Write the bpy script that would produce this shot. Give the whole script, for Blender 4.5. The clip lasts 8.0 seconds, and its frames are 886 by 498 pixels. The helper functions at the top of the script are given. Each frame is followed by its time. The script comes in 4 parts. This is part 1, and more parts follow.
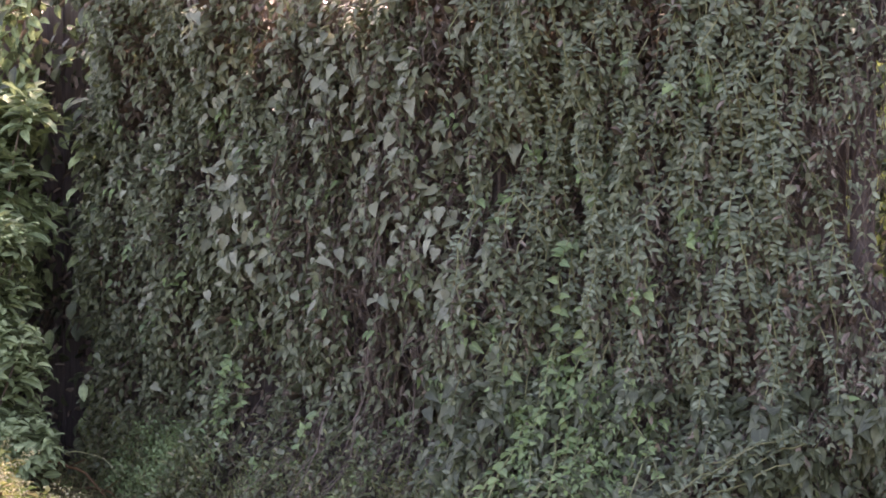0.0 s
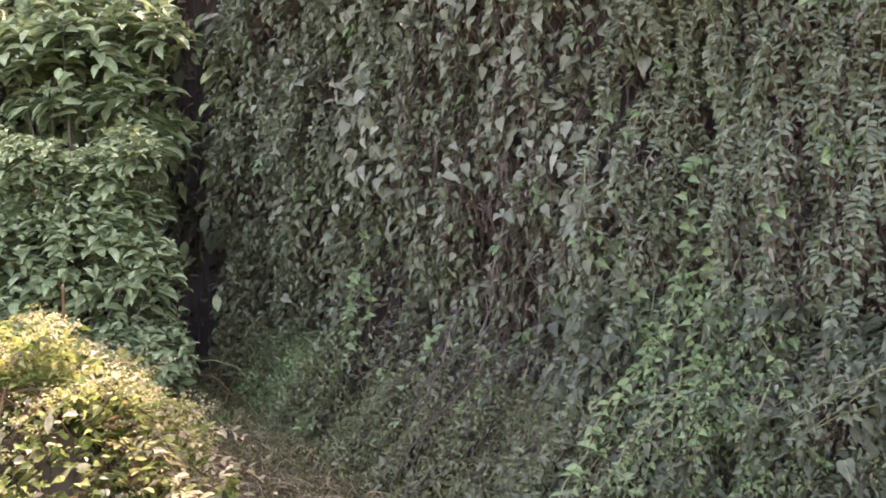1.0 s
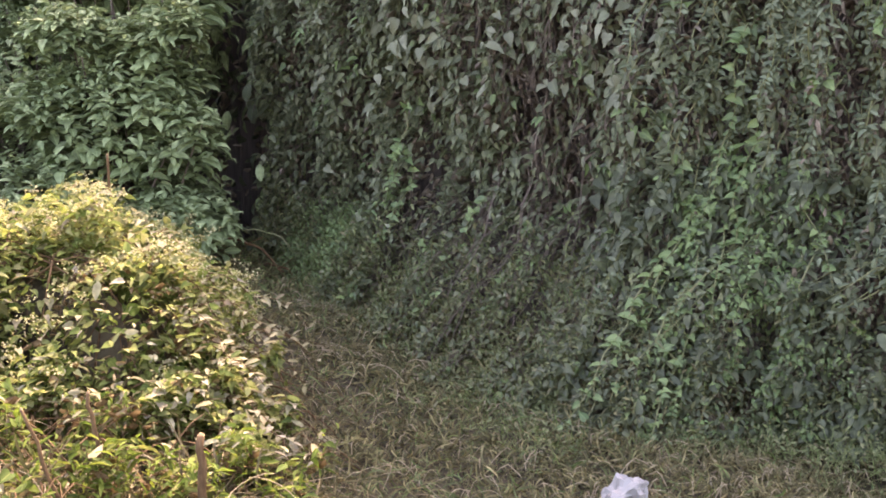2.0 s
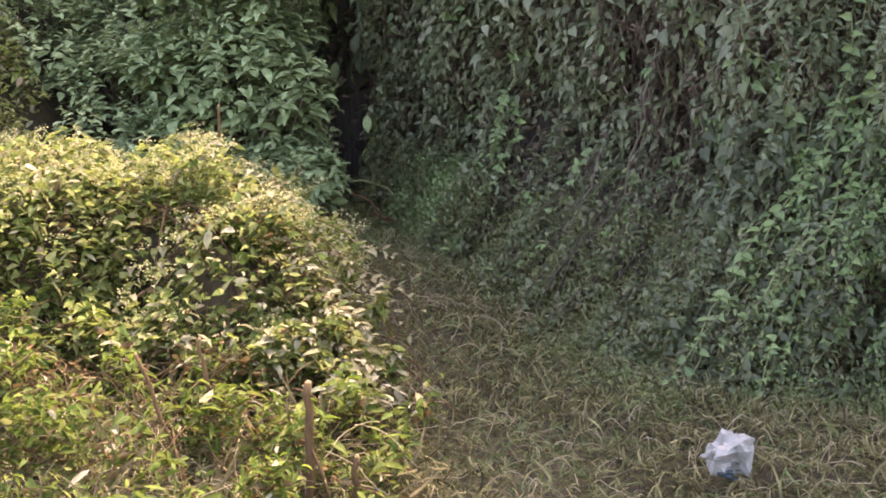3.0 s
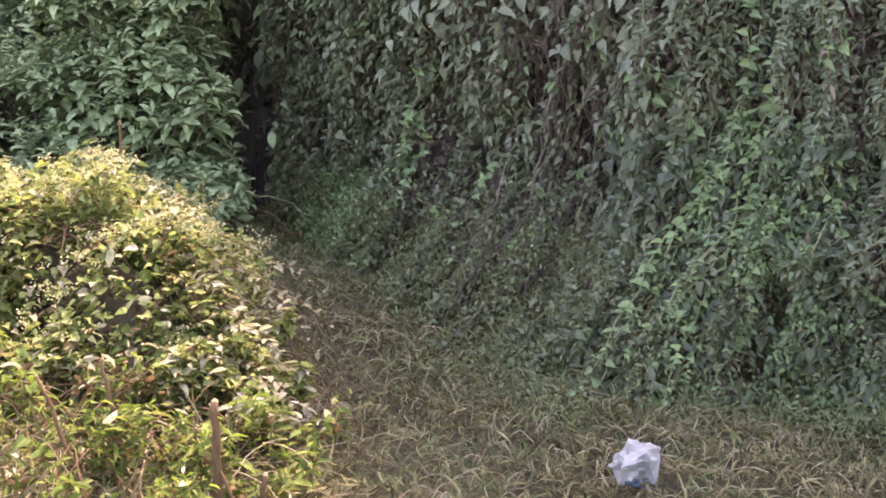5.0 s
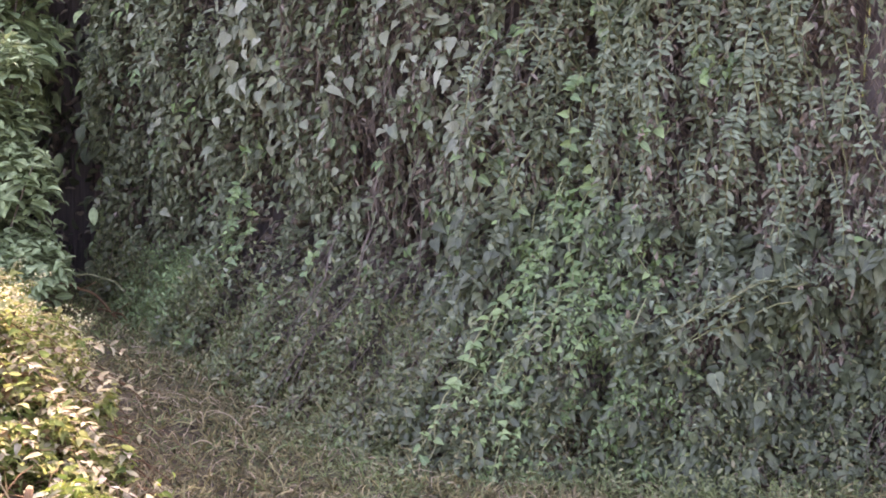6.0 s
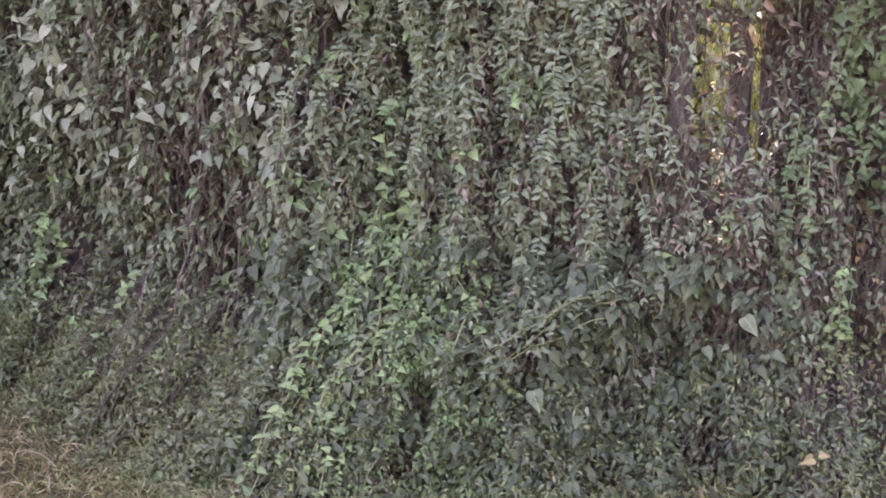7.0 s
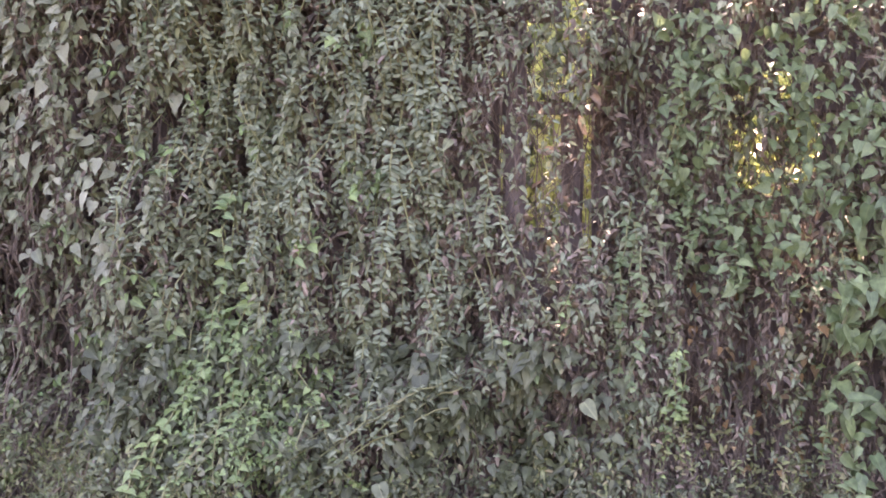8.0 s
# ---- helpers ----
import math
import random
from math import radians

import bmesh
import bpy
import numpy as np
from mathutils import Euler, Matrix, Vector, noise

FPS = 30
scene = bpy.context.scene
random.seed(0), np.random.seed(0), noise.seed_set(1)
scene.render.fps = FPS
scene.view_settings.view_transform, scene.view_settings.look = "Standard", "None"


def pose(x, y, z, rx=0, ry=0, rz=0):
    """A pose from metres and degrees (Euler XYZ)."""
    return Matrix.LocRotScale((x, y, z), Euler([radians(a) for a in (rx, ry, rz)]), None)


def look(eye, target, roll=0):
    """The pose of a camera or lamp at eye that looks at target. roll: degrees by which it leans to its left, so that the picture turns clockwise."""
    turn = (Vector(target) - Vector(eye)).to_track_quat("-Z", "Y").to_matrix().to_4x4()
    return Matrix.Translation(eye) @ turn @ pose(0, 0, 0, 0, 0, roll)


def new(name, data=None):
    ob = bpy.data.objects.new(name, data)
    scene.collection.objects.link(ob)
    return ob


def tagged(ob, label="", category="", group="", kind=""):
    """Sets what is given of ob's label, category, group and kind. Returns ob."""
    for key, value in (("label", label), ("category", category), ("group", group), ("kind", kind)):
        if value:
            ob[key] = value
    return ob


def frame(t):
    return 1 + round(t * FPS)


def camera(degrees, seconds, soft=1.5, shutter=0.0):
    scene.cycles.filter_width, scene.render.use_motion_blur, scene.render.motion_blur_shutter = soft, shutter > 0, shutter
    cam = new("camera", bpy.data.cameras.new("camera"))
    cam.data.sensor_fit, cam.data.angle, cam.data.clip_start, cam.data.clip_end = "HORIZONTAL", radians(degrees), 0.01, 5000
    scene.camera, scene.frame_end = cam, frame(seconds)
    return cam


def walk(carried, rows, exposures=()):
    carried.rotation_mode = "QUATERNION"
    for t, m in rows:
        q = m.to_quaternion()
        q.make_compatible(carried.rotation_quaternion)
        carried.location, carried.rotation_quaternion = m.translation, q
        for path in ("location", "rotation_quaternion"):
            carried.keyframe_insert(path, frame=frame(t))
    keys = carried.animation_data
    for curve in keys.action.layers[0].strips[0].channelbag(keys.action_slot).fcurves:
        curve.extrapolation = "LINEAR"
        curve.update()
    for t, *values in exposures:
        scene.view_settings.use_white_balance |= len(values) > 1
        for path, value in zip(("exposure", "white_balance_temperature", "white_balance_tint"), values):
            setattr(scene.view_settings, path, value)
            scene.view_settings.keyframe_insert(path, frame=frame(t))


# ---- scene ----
cam = camera(38.2, 8.0, soft=1.8)
EYE = 1.7
PATH = [
    (0.0, 0.00, 0.00, 0.00),
    (0.5, 2.43, -2.78, -1.13),
    (1.0, 5.65, -3.81, -0.16),
    (1.5, 6.29, -5.12, -0.23),
    (1.7, 6.59, -7.71, -0.30),
    (2.8, 11.32, -11.07, 0.02),
    (3.0, 12.31, -11.75, 0.00),
    (3.5, 17.02, -11.77, 0.48),
    (4.0, 17.40, -12.52, 0.41),
    (4.2, 15.52, -13.18, 0.26),
    (5.3, 6.66, -9.65, -0.30),
    (5.5, 5.73, -8.71, -0.57),
    (6.0, 0.47, -7.52, -1.21),
    (6.5, -2.43, -7.29, -1.29),
    (7.0, -7.75, -6.29, -0.70),
    (7.5, -11.97, -3.59, -0.54),
    (8.0, -14.96, -2.15, 0.14),
]
EXPOSURES = [(0.0, 3.22, 7650, 42), (0.5, 3.47, 8100, 39), (1.0, 3.62, 7950, 39), (1.5, 3.52, 8150, 37), (3.0, 3.23, 8050, 28), (4.2, 3.18, 8050, 28), (5.5, 3.72, 7450, 42), (6.5, 3.82, 7650, 46), (7.0, 3.94, 7800, 48), (8.0, 4.07, 7700, 50)]
walk(cam, [(t, pose(0, 0, EYE, 90 + pitch, roll, yaw)) for t, yaw, pitch, roll in PATH], EXPOSURES)

# ---- sky and sun: the sun stands ahead, above the overgrown fence ----
SUN_AZ, SUN_EL = 10.0, 48.0
world = bpy.data.worlds.new("sky")
scene.world = world
world.use_nodes = True
wn = world.node_tree
sky = wn.nodes.new("ShaderNodeTexSky")
sky.sky_type = "NISHITA"
sky.sun_disc = False
sky.sun_elevation = radians(SUN_EL)
sky.sun_rotation = radians(SUN_AZ)
sky.dust_density = 3.0
wn.nodes["Background"].inputs["Strength"].default_value = 0.15
wn.links.new(sky.outputs["Color"], wn.nodes["Background"].inputs["Color"])
sun = new("sun", bpy.data.lights.new("sun", "SUN"))
sun.data.energy, sun.data.angle, sun.data.color = 1.75, radians(0.6), (1.0, 0.93, 0.8)
sun.matrix_world = look((20 * math.sin(radians(SUN_AZ)), 20 * math.cos(radians(SUN_AZ)), 20 * math.tan(radians(SUN_EL))), (0, 0, 0))

rng = np.random.default_rng(7)


# ---- small mathematics ----
def soft(a, lo, hi, w):
    """1 between lo and hi, falling to 0 over w outside."""
    return np.clip((a - lo) / w + 1, 0, 1) * np.clip((hi - a) / w + 1, 0, 1)


def step(a, lo, hi):
    t = np.clip((a - lo) / (hi - lo), 0, 1)
    return t * t * (3 - 2 * t)


def waves(seed, scale, count=9):
    """A smooth random field of two variables, about -1 to 1."""
    r = np.random.default_rng(seed)
    ang, fr, ph = r.uniform(0, 6.28, count), r.uniform(0.5, 1.6, count) / scale, r.uniform(0, 6.28, count)

    def f(x, y):
        x, y = np.asarray(x, float), np.asarray(y, float)
        tot = sum(np.sin(6.28 * k * (x * np.cos(a) + y * np.sin(a)) + p) for a, k, p in zip(ang, fr, ph))
        return tot / math.sqrt(count) * 0.9
    return f


def unit(v):
    return v / np.maximum(np.linalg.norm(v, axis=-1, keepdims=True), 1e-9)


# ---- materials ----
def nodes_of(name):
    m = bpy.data.materials.new(name)
    m.use_nodes = True
    return m, m.node_tree, m.node_tree.nodes["Principled BSDF"]


def ramp(nt, cols):
    r = nt.nodes.new("ShaderNodeValToRGB")
    e = r.color_ramp.elements
    while len(e) < len(cols):
        e.new(0.5)
    for i, c in enumerate(cols):
        e[i].position = i / max(1, len(cols) - 1)
        e[i].color = (*c, 1)
    return r


def leaf_material(name, cols, rough=0.5, trans=0.3, rib=0.35, blotch=0.35, sheen=0.4):
    """Leaf colours that vary from leaf to leaf, with a paler midrib, blotches and some light passing through."""
    m, nt, bsdf = nodes_of(name)
    N, L = nt.nodes, nt.links
    oi, ge = N.new("ShaderNodeObjectInfo"), N.new("ShaderNodeNewGeometry")
    add = N.new("ShaderNodeMath"); add.operation = "ADD"
    fr = N.new("ShaderNodeMath"); fr.operation = "FRACT"
    L.new(oi.outputs["Random"], add.inputs[0]); L.new(ge.outputs["Random Per Island"], add.inputs[1]); L.new(add.outputs[0], fr.inputs[0])
    rp = ramp(nt, cols)
    L.new(fr.outputs[0], rp.inputs[0])
    tc = N.new("ShaderNodeTexCoord")
    nz = N.new("ShaderNodeTexNoise"); nz.inputs["Scale"].default_value = 28; nz.inputs["Detail"].default_value = 3
    L.new(tc.outputs["Object"], nz.inputs["Vector"])
    mr = N.new("ShaderNodeMapRange")
    mr.inputs["From Min"].default_value, mr.inputs["From Max"].default_value = 0.3, 0.7
    mr.inputs["To Min"].default_value, mr.inputs["To Max"].default_value = 1 - blotch, 1 + blotch
    L.new(nz.outputs["Fac"], mr.inputs["Value"])
    mul = N.new("ShaderNodeVectorMath"); mul.operation = "SCALE"
    L.new(rp.outputs["Color"], mul.inputs[0]); L.new(mr.outputs[0], mul.inputs["Scale"])
    sep = N.new("ShaderNodeSeparateXYZ"); L.new(tc.outputs["UV"], sep.inputs[0])
    ab = N.new("ShaderNodeMath"); ab.operation = "ABSOLUTE"; L.new(sep.outputs["X"], ab.inputs[0])
    rb = N.new("ShaderNodeMapRange")
    rb.inputs["From Min"].default_value, rb.inputs["From Max"].default_value = 0.0, 0.05
    rb.inputs["To Min"].default_value, rb.inputs["To Max"].default_value = rib, 0.0
    L.new(ab.outputs[0], rb.inputs["Value"])
    mx = N.new("ShaderNodeMix"); mx.data_type = "RGBA"
    L.new(rb.outputs[0], mx.inputs["Factor"]); L.new(mul.outputs[0], mx.inputs["A"])
    mx.inputs["B"].default_value = (min(1, cols[-1][0] * 1.5 + 0.05), min(1, cols[-1][1] * 1.5 + 0.05), cols[-1][2] * 1.3 + 0.03, 1)
    L.new(mx.outputs["Result"], bsdf.inputs["Base Color"])
    bsdf.inputs["Roughness"].default_value = rough
    bsdf.inputs["Specular IOR Level"].default_value = sheen
    bmp = N.new("ShaderNodeBump"); bmp.inputs["Strength"].default_value = 0.35; bmp.inputs["Distance"].default_value = 0.004
    L.new(nz.outputs["Fac"], bmp.inputs["Height"]); L.new(bmp.outputs["Normal"], bsdf.inputs["Normal"])
    tr = N.new("ShaderNodeBsdfTranslucent"); L.new(mx.outputs["Result"], tr.inputs["Color"])
    mix = N.new("ShaderNodeMixShader"); mix.inputs[0].default_value = trans
    L.new(bsdf.outputs[0], mix.inputs[1]); L.new(tr.outputs[0], mix.inputs[2])
    L.new(mix.outputs[0], N["Material Output"].inputs["Surface"])
    return m


def rough_material(name, cols, scale=8.0, rough=0.9, bump=0.5, stretch=(1, 1, 1), vary=0.0):
    """Bark, soil, weathered wood: two scales of noise through a ramp, with relief."""
    m, nt, bsdf = nodes_of(name)
    N, L = nt.nodes, nt.links
    tc = N.new("ShaderNodeTexCoord")
    mp = N.new("ShaderNodeMapping"); mp.inputs["Scale"].default_value = stretch
    L.new(tc.outputs["Object"], mp.inputs["Vector"])
    a = N.new("ShaderNodeTexNoise"); a.inputs["Scale"].default_value = scale; a.inputs["Detail"].default_value = 6; a.inputs["Roughness"].default_value = 0.7
    b = N.new("ShaderNodeTexNoise"); b.inputs["Scale"].default_value = scale * 0.15; b.inputs["Detail"].default_value = 2
    L.new(mp.outputs[0], a.inputs["Vector"]); L.new(mp.outputs[0], b.inputs["Vector"])
    mx = N.new("ShaderNodeMath"); mx.operation = "MULTIPLY_ADD"; mx.inputs[1].default_value = 0.6
    hb = N.new("ShaderNodeMath"); hb.operation = "MULTIPLY"; hb.inputs[1].default_value = 0.4
    L.new(b.outputs["Fac"], hb.inputs[0]); L.new(a.outputs["Fac"], mx.inputs[0]); L.new(hb.outputs[0], mx.inputs[2])
    mr = N.new("ShaderNodeMapRange"); mr.inputs["From Min"].default_value = 0.32; mr.inputs["From Max"].default_value = 0.68
    L.new(mx.outputs[0], mr.inputs["Value"])
    rp = ramp(nt, cols); L.new(mr.outputs[0], rp.inputs[0])
    L.new(rp.outputs["Color"], bsdf.inputs["Base Color"])
    bsdf.inputs["Roughness"].default_value = rough
    bsdf.inputs["Specular IOR Level"].default_value = 0.2
    bm_ = N.new("ShaderNodeBump"); bm_.inputs["Strength"].default_value = bump; bm_.inputs["Distance"].default_value = 0.01
    L.new(a.outputs["Fac"], bm_.inputs["Height"]); L.new(bm_.outputs["Normal"], bsdf.inputs["Normal"])
    return m


M_DARK = leaf_material("creeper_leaf_dark", [(0.082, 0.099, 0.048), (0.113, 0.135, 0.067), (0.153, 0.175, 0.09), (0.095, 0.115, 0.057), (0.194, 0.207, 0.12)])
M_DEEP = leaf_material("shrub_leaf_deep", [(0.125, 0.16, 0.075), (0.178, 0.236, 0.106), (0.232, 0.3, 0.14), (0.285, 0.355, 0.175)], rough=0.6, sheen=0.25)
M_PALE = leaf_material("heart_leaf_pale", [(0.12, 0.14, 0.082), (0.2, 0.215, 0.13), (0.15, 0.17, 0.098), (0.24, 0.25, 0.16), (0.095, 0.116, 0.068)], blotch=0.25)
M_BRIGHT = leaf_material("creeper_leaf_fresh", [(0.105, 0.17, 0.068), (0.15, 0.225, 0.082), (0.128, 0.187, 0.08), (0.19, 0.27, 0.098)], trans=0.35)
M_GREY = leaf_material("creeper_leaf_greyish", [(0.089, 0.114, 0.067), (0.133, 0.168, 0.098), (0.175, 0.207, 0.126), (0.106, 0.13, 0.077)], trans=0.25, sheen=0.22)
M_BIG = leaf_material("heart_leaf_green", [(0.075, 0.118, 0.05), (0.105, 0.155, 0.066), (0.14, 0.195, 0.085), (0.09, 0.13, 0.056)], trans=0.35)
M_DRY = leaf_material("dry_leaf", [(0.125, 0.098, 0.07), (0.19, 0.15, 0.11), (0.26, 0.21, 0.155), (0.15, 0.12, 0.085)], rough=0.8, trans=0.15, rib=0.1)
M_WEED = leaf_material("weed_leaf", [(0.088, 0.115, 0.045), (0.135, 0.165, 0.06), (0.166, 0.185, 0.075), (0.198, 0.175, 0.09)], trans=0.3)
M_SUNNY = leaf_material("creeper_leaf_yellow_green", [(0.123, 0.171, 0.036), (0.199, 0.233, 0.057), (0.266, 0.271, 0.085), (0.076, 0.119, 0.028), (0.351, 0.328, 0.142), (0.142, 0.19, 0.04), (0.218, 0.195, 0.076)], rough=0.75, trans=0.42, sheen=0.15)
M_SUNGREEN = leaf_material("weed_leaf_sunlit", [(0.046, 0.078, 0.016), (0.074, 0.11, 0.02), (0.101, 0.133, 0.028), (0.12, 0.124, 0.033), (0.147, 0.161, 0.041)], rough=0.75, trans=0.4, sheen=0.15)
M_LIME = leaf_material("weed_leaf_lime", [(0.095, 0.144, 0.02), (0.131, 0.18, 0.027), (0.171, 0.194, 0.036), (0.072, 0.117, 0.02)], rough=0.7, trans=0.45, sheen=0.15)
M_STALK = leaf_material("dry_stalk_blade", [(0.06, 0.045, 0.022), (0.13, 0.1, 0.05), (0.19, 0.15, 0.08), (0.07, 0.07, 0.026)], rough=0.85, trans=0.2, rib=0.0, sheen=0.15)
# creeper green darkened so that the colour itself carries shade
M_SHADE = leaf_material("creeper_leaf_shade_toned", [(0.049, 0.062, 0.031), (0.07, 0.086, 0.043), (0.103, 0.118, 0.059), (0.059, 0.074, 0.037)])
M_RUST = leaf_material("rusty_dead_leaf", [(0.13, 0.08, 0.036), (0.19, 0.125, 0.058), (0.1, 0.068, 0.034), (0.24, 0.17, 0.085)], rough=0.85, trans=0.2, rib=0.1, sheen=0.15)
M_STRAWLEAF = leaf_material("bleached_leaf", [(0.27, 0.25, 0.13), (0.32, 0.29, 0.17), (0.2, 0.19, 0.09), (0.18, 0.13, 0.07)], rough=0.7, trans=0.3, rib=0.15)
M_BLEACH = leaf_material("bleached_heart_leaf", [(0.29, 0.25, 0.16), (0.23, 0.21, 0.11), (0.33, 0.29, 0.2), (0.2, 0.165, 0.09)], rough=0.8, trans=0.25, rib=0.1, sheen=0.2)
M_FLOWER = leaf_material("tiny_flower", [(0.34, 0.32, 0.15), (0.45, 0.42, 0.24), (0.28, 0.28, 0.1)], rough=0.8, trans=0.4, rib=0.0)
# leaf colour raised so that it carries part of the sun's glow
M_BACKLIT = leaf_material("sun_brightened_shrub_leaf", [(0.28, 0.34, 0.105), (0.38, 0.42, 0.145), (0.2, 0.26, 0.08), (0.45, 0.44, 0.18)], trans=0.58)
M_GRASSDRY = leaf_material("dry_grass", [(0.107, 0.087, 0.034), (0.195, 0.164, 0.068), (0.037, 0.034, 0.013), (0.135, 0.104, 0.045), (0.061, 0.076, 0.023), (0.279, 0.233, 0.106), (0.053, 0.056, 0.02)], rough=0.8, trans=0.2, rib=0.0)
M_GRASSGREEN = leaf_material("green_grass", [(0.08, 0.125, 0.036), (0.12, 0.17, 0.05), (0.165, 0.19, 0.065), (0.1, 0.12, 0.042)], rough=0.6, trans=0.3, rib=0.0)
M_STEM = rough_material("woody_stem", [(0.075, 0.058, 0.044), (0.135, 0.105, 0.08), (0.2, 0.16, 0.12)], scale=30)
M_GREENSTEM = rough_material("green_stem", [(0.08, 0.1, 0.04), (0.16, 0.17, 0.08), (0.22, 0.2, 0.11)], scale=30)
M_CANE = rough_material("cut_cane", [(0.05, 0.028, 0.013), (0.105, 0.06, 0.028), (0.165, 0.105, 0.05)], scale=18, stretch=(4, 4, 0.8))
M_STRAW = rough_material("pale_dry_stem", [(0.16, 0.12, 0.07), (0.3, 0.24, 0.15), (0.42, 0.35, 0.24)], scale=40)
M_CUTEND = rough_material("cut_wood_end", [(0.24, 0.16, 0.08), (0.36, 0.25, 0.14)], scale=60)
M_TIMBER = rough_material("weathered_timber", [(0.06, 0.05, 0.044), (0.11, 0.09, 0.08), (0.16, 0.135, 0.12)], scale=10, stretch=(6, 6, 0.6), bump=0.8)
M_SOIL = rough_material("soil_and_litter", [(0.02, 0.016, 0.011), (0.045, 0.036, 0.022), (0.08, 0.064, 0.036), (0.036, 0.036, 0.019)], scale=14, bump=1.0)
M_PLASTIC, _nt, _b = nodes_of("white_plastic_film")
_b.inputs["Base Color"].default_value = (0.24, 0.232, 0.215, 1)
_b.inputs["Roughness"].default_value = 0.35
_b.inputs["Transmission Weight"].default_value = 0.0
_n = _nt.nodes.new("ShaderNodeTexNoise"); _n.inputs["Scale"].default_value = 60
_bp = _nt.nodes.new("ShaderNodeBump"); _bp.inputs["Strength"].default_value = 0.3; _bp.inputs["Distance"].default_value = 0.004
_nt.links.new(_n.outputs["Fac"], _bp.inputs["Height"]); _nt.links.new(_bp.outputs["Normal"], _b.inputs["Normal"])
M_PRINT = rough_material("blue_print", [(0.02, 0.03, 0.04), (0.06, 0.085, 0.1)], scale=40, rough=0.5, bump=0.1)
M_BLUE = rough_material("blue_film", [(0.25, 0.4, 0.6), (0.55, 0.65, 0.75)], scale=30, rough=0.4, bump=0.1)


# ---- leaf, blade and stem geometry ----
_half = [(0.13, -0.05, 0.03), (0.29, -0.02, 0.06), (0.37, 0.16, 0.08), (0.32, 0.42, 0.05), (0.16, 0.72, 0.0)]
HEART = (np.array([(0, 0, 0), (0, 0.3, -0.02), (0, 0.62, -0.05), (0, 1, -0.18)] + [(-x, y, z) for x, y, z in _half] + _half, float),
         [(0, 1, 5, 4), (1, 7, 6, 5), (1, 2, 7), (2, 3, 8, 7), (0, 9, 10, 1), (1, 10, 11, 12), (1, 12, 2), (2, 12, 13, 3)])
OVAL = (np.array([(0, 0, 0), (0, 0.5, -0.02), (0, 1, -0.14), (-0.2, 0.25, 0.05), (-0.2, 0.66, 0.03), (0.2, 0.25, 0.05), (0.2, 0.66, 0.03)], float),
        [(0, 1, 4, 3), (1, 2, 4), (0, 5, 6, 1), (1, 6, 2)])
_half = [(0.11, 0.05, 0.02), (0.25, 0.24, 0.07), (0.31, 0.48, 0.07), (0.21, 0.78, 0.0)]
BROAD = (np.array([(0, 0, 0), (0, 0.36, 0.0), (0, 0.7, -0.05), (0, 1, -0.17)] + [(-x, y, z) for x, y, z in _half] + _half, float),
         [(0, 1, 5, 4), (1, 2, 6, 5), (2, 3, 7, 6), (0, 8, 9, 1), (1, 9, 10, 2), (2, 10, 11, 3)])
CURLED = (np.array([(0, 0, 0), (0, 0.5, -0.15), (0, 1, 0.1), (-0.2, 0.2, 0.15), (-0.16, 0.7, 0.2), (0.24, 0.25, 0.08), (0.12, 0.7, 0.24)], float),
          [(0, 1, 4, 3), (1, 2, 4), (0, 5, 6, 1), (1, 6, 2)])
BLADE = (np.array([(-0.018, 0, 0), (0.018, 0, 0), (-0.02, 0.38, 0.13), (0.02, 0.38, 0.13), (-0.014, 0.72, 0.12), (0.014, 0.72, 0.12), (0, 1, -0.04)], float),
         [(0, 1, 3, 2), (2, 3, 5, 4), (4, 5, 6)])
CURVED_BLADE = (np.array([(-0.016, 0, 0), (0.016, 0, 0), (0.03, 0.36, 0.12), (0.072, 0.34, 0.12), (0.14, 0.66, 0.1), (0.178, 0.62, 0.1), (0.3, 0.88, -0.04)], float), BLADE[1])
FLORET = (np.array([(0, 0, 0), (0.5, 0.1, 0.2), (0.1, 0.6, 0.2), (-0.5, 0.1, 0.25), (-0.1, -0.5, 0.2)], float),
          [(0, 1, 2), (0, 2, 3), (0, 3, 4), (0, 4, 1)])


def raw_mesh(name, verts, faces_flat, starts, uv, material, smooth=True):
    me = bpy.data.meshes.new(name)
    me.vertices.add(len(verts)); me.vertices.foreach_set("co", np.asarray(verts, np.float32).ravel())
    me.loops.add(len(faces_flat)); me.loops.foreach_set("vertex_index", np.asarray(faces_flat, np.int32))
    me.polygons.add(len(starts)); me.polygons.foreach_set("loop_start", np.asarray(starts, np.int32))
    if smooth:
        me.polygons.foreach_set("use_smooth", np.ones(len(starts), bool))
    me.update(calc_edges=True)
    if uv is not None:
        me.uv_layers.new(name="leaf").data.foreach_set("uv", np.asarray(uv, np.float32).ravel())
    me.materials.append(material)
    me.validate()
    return me


def axes(tip, nrm):
    y = unit(tip)
    z = unit(nrm - y * np.sum(nrm * y, -1, keepdims=True))
    x = np.cross(y, z)
    return x, y, z


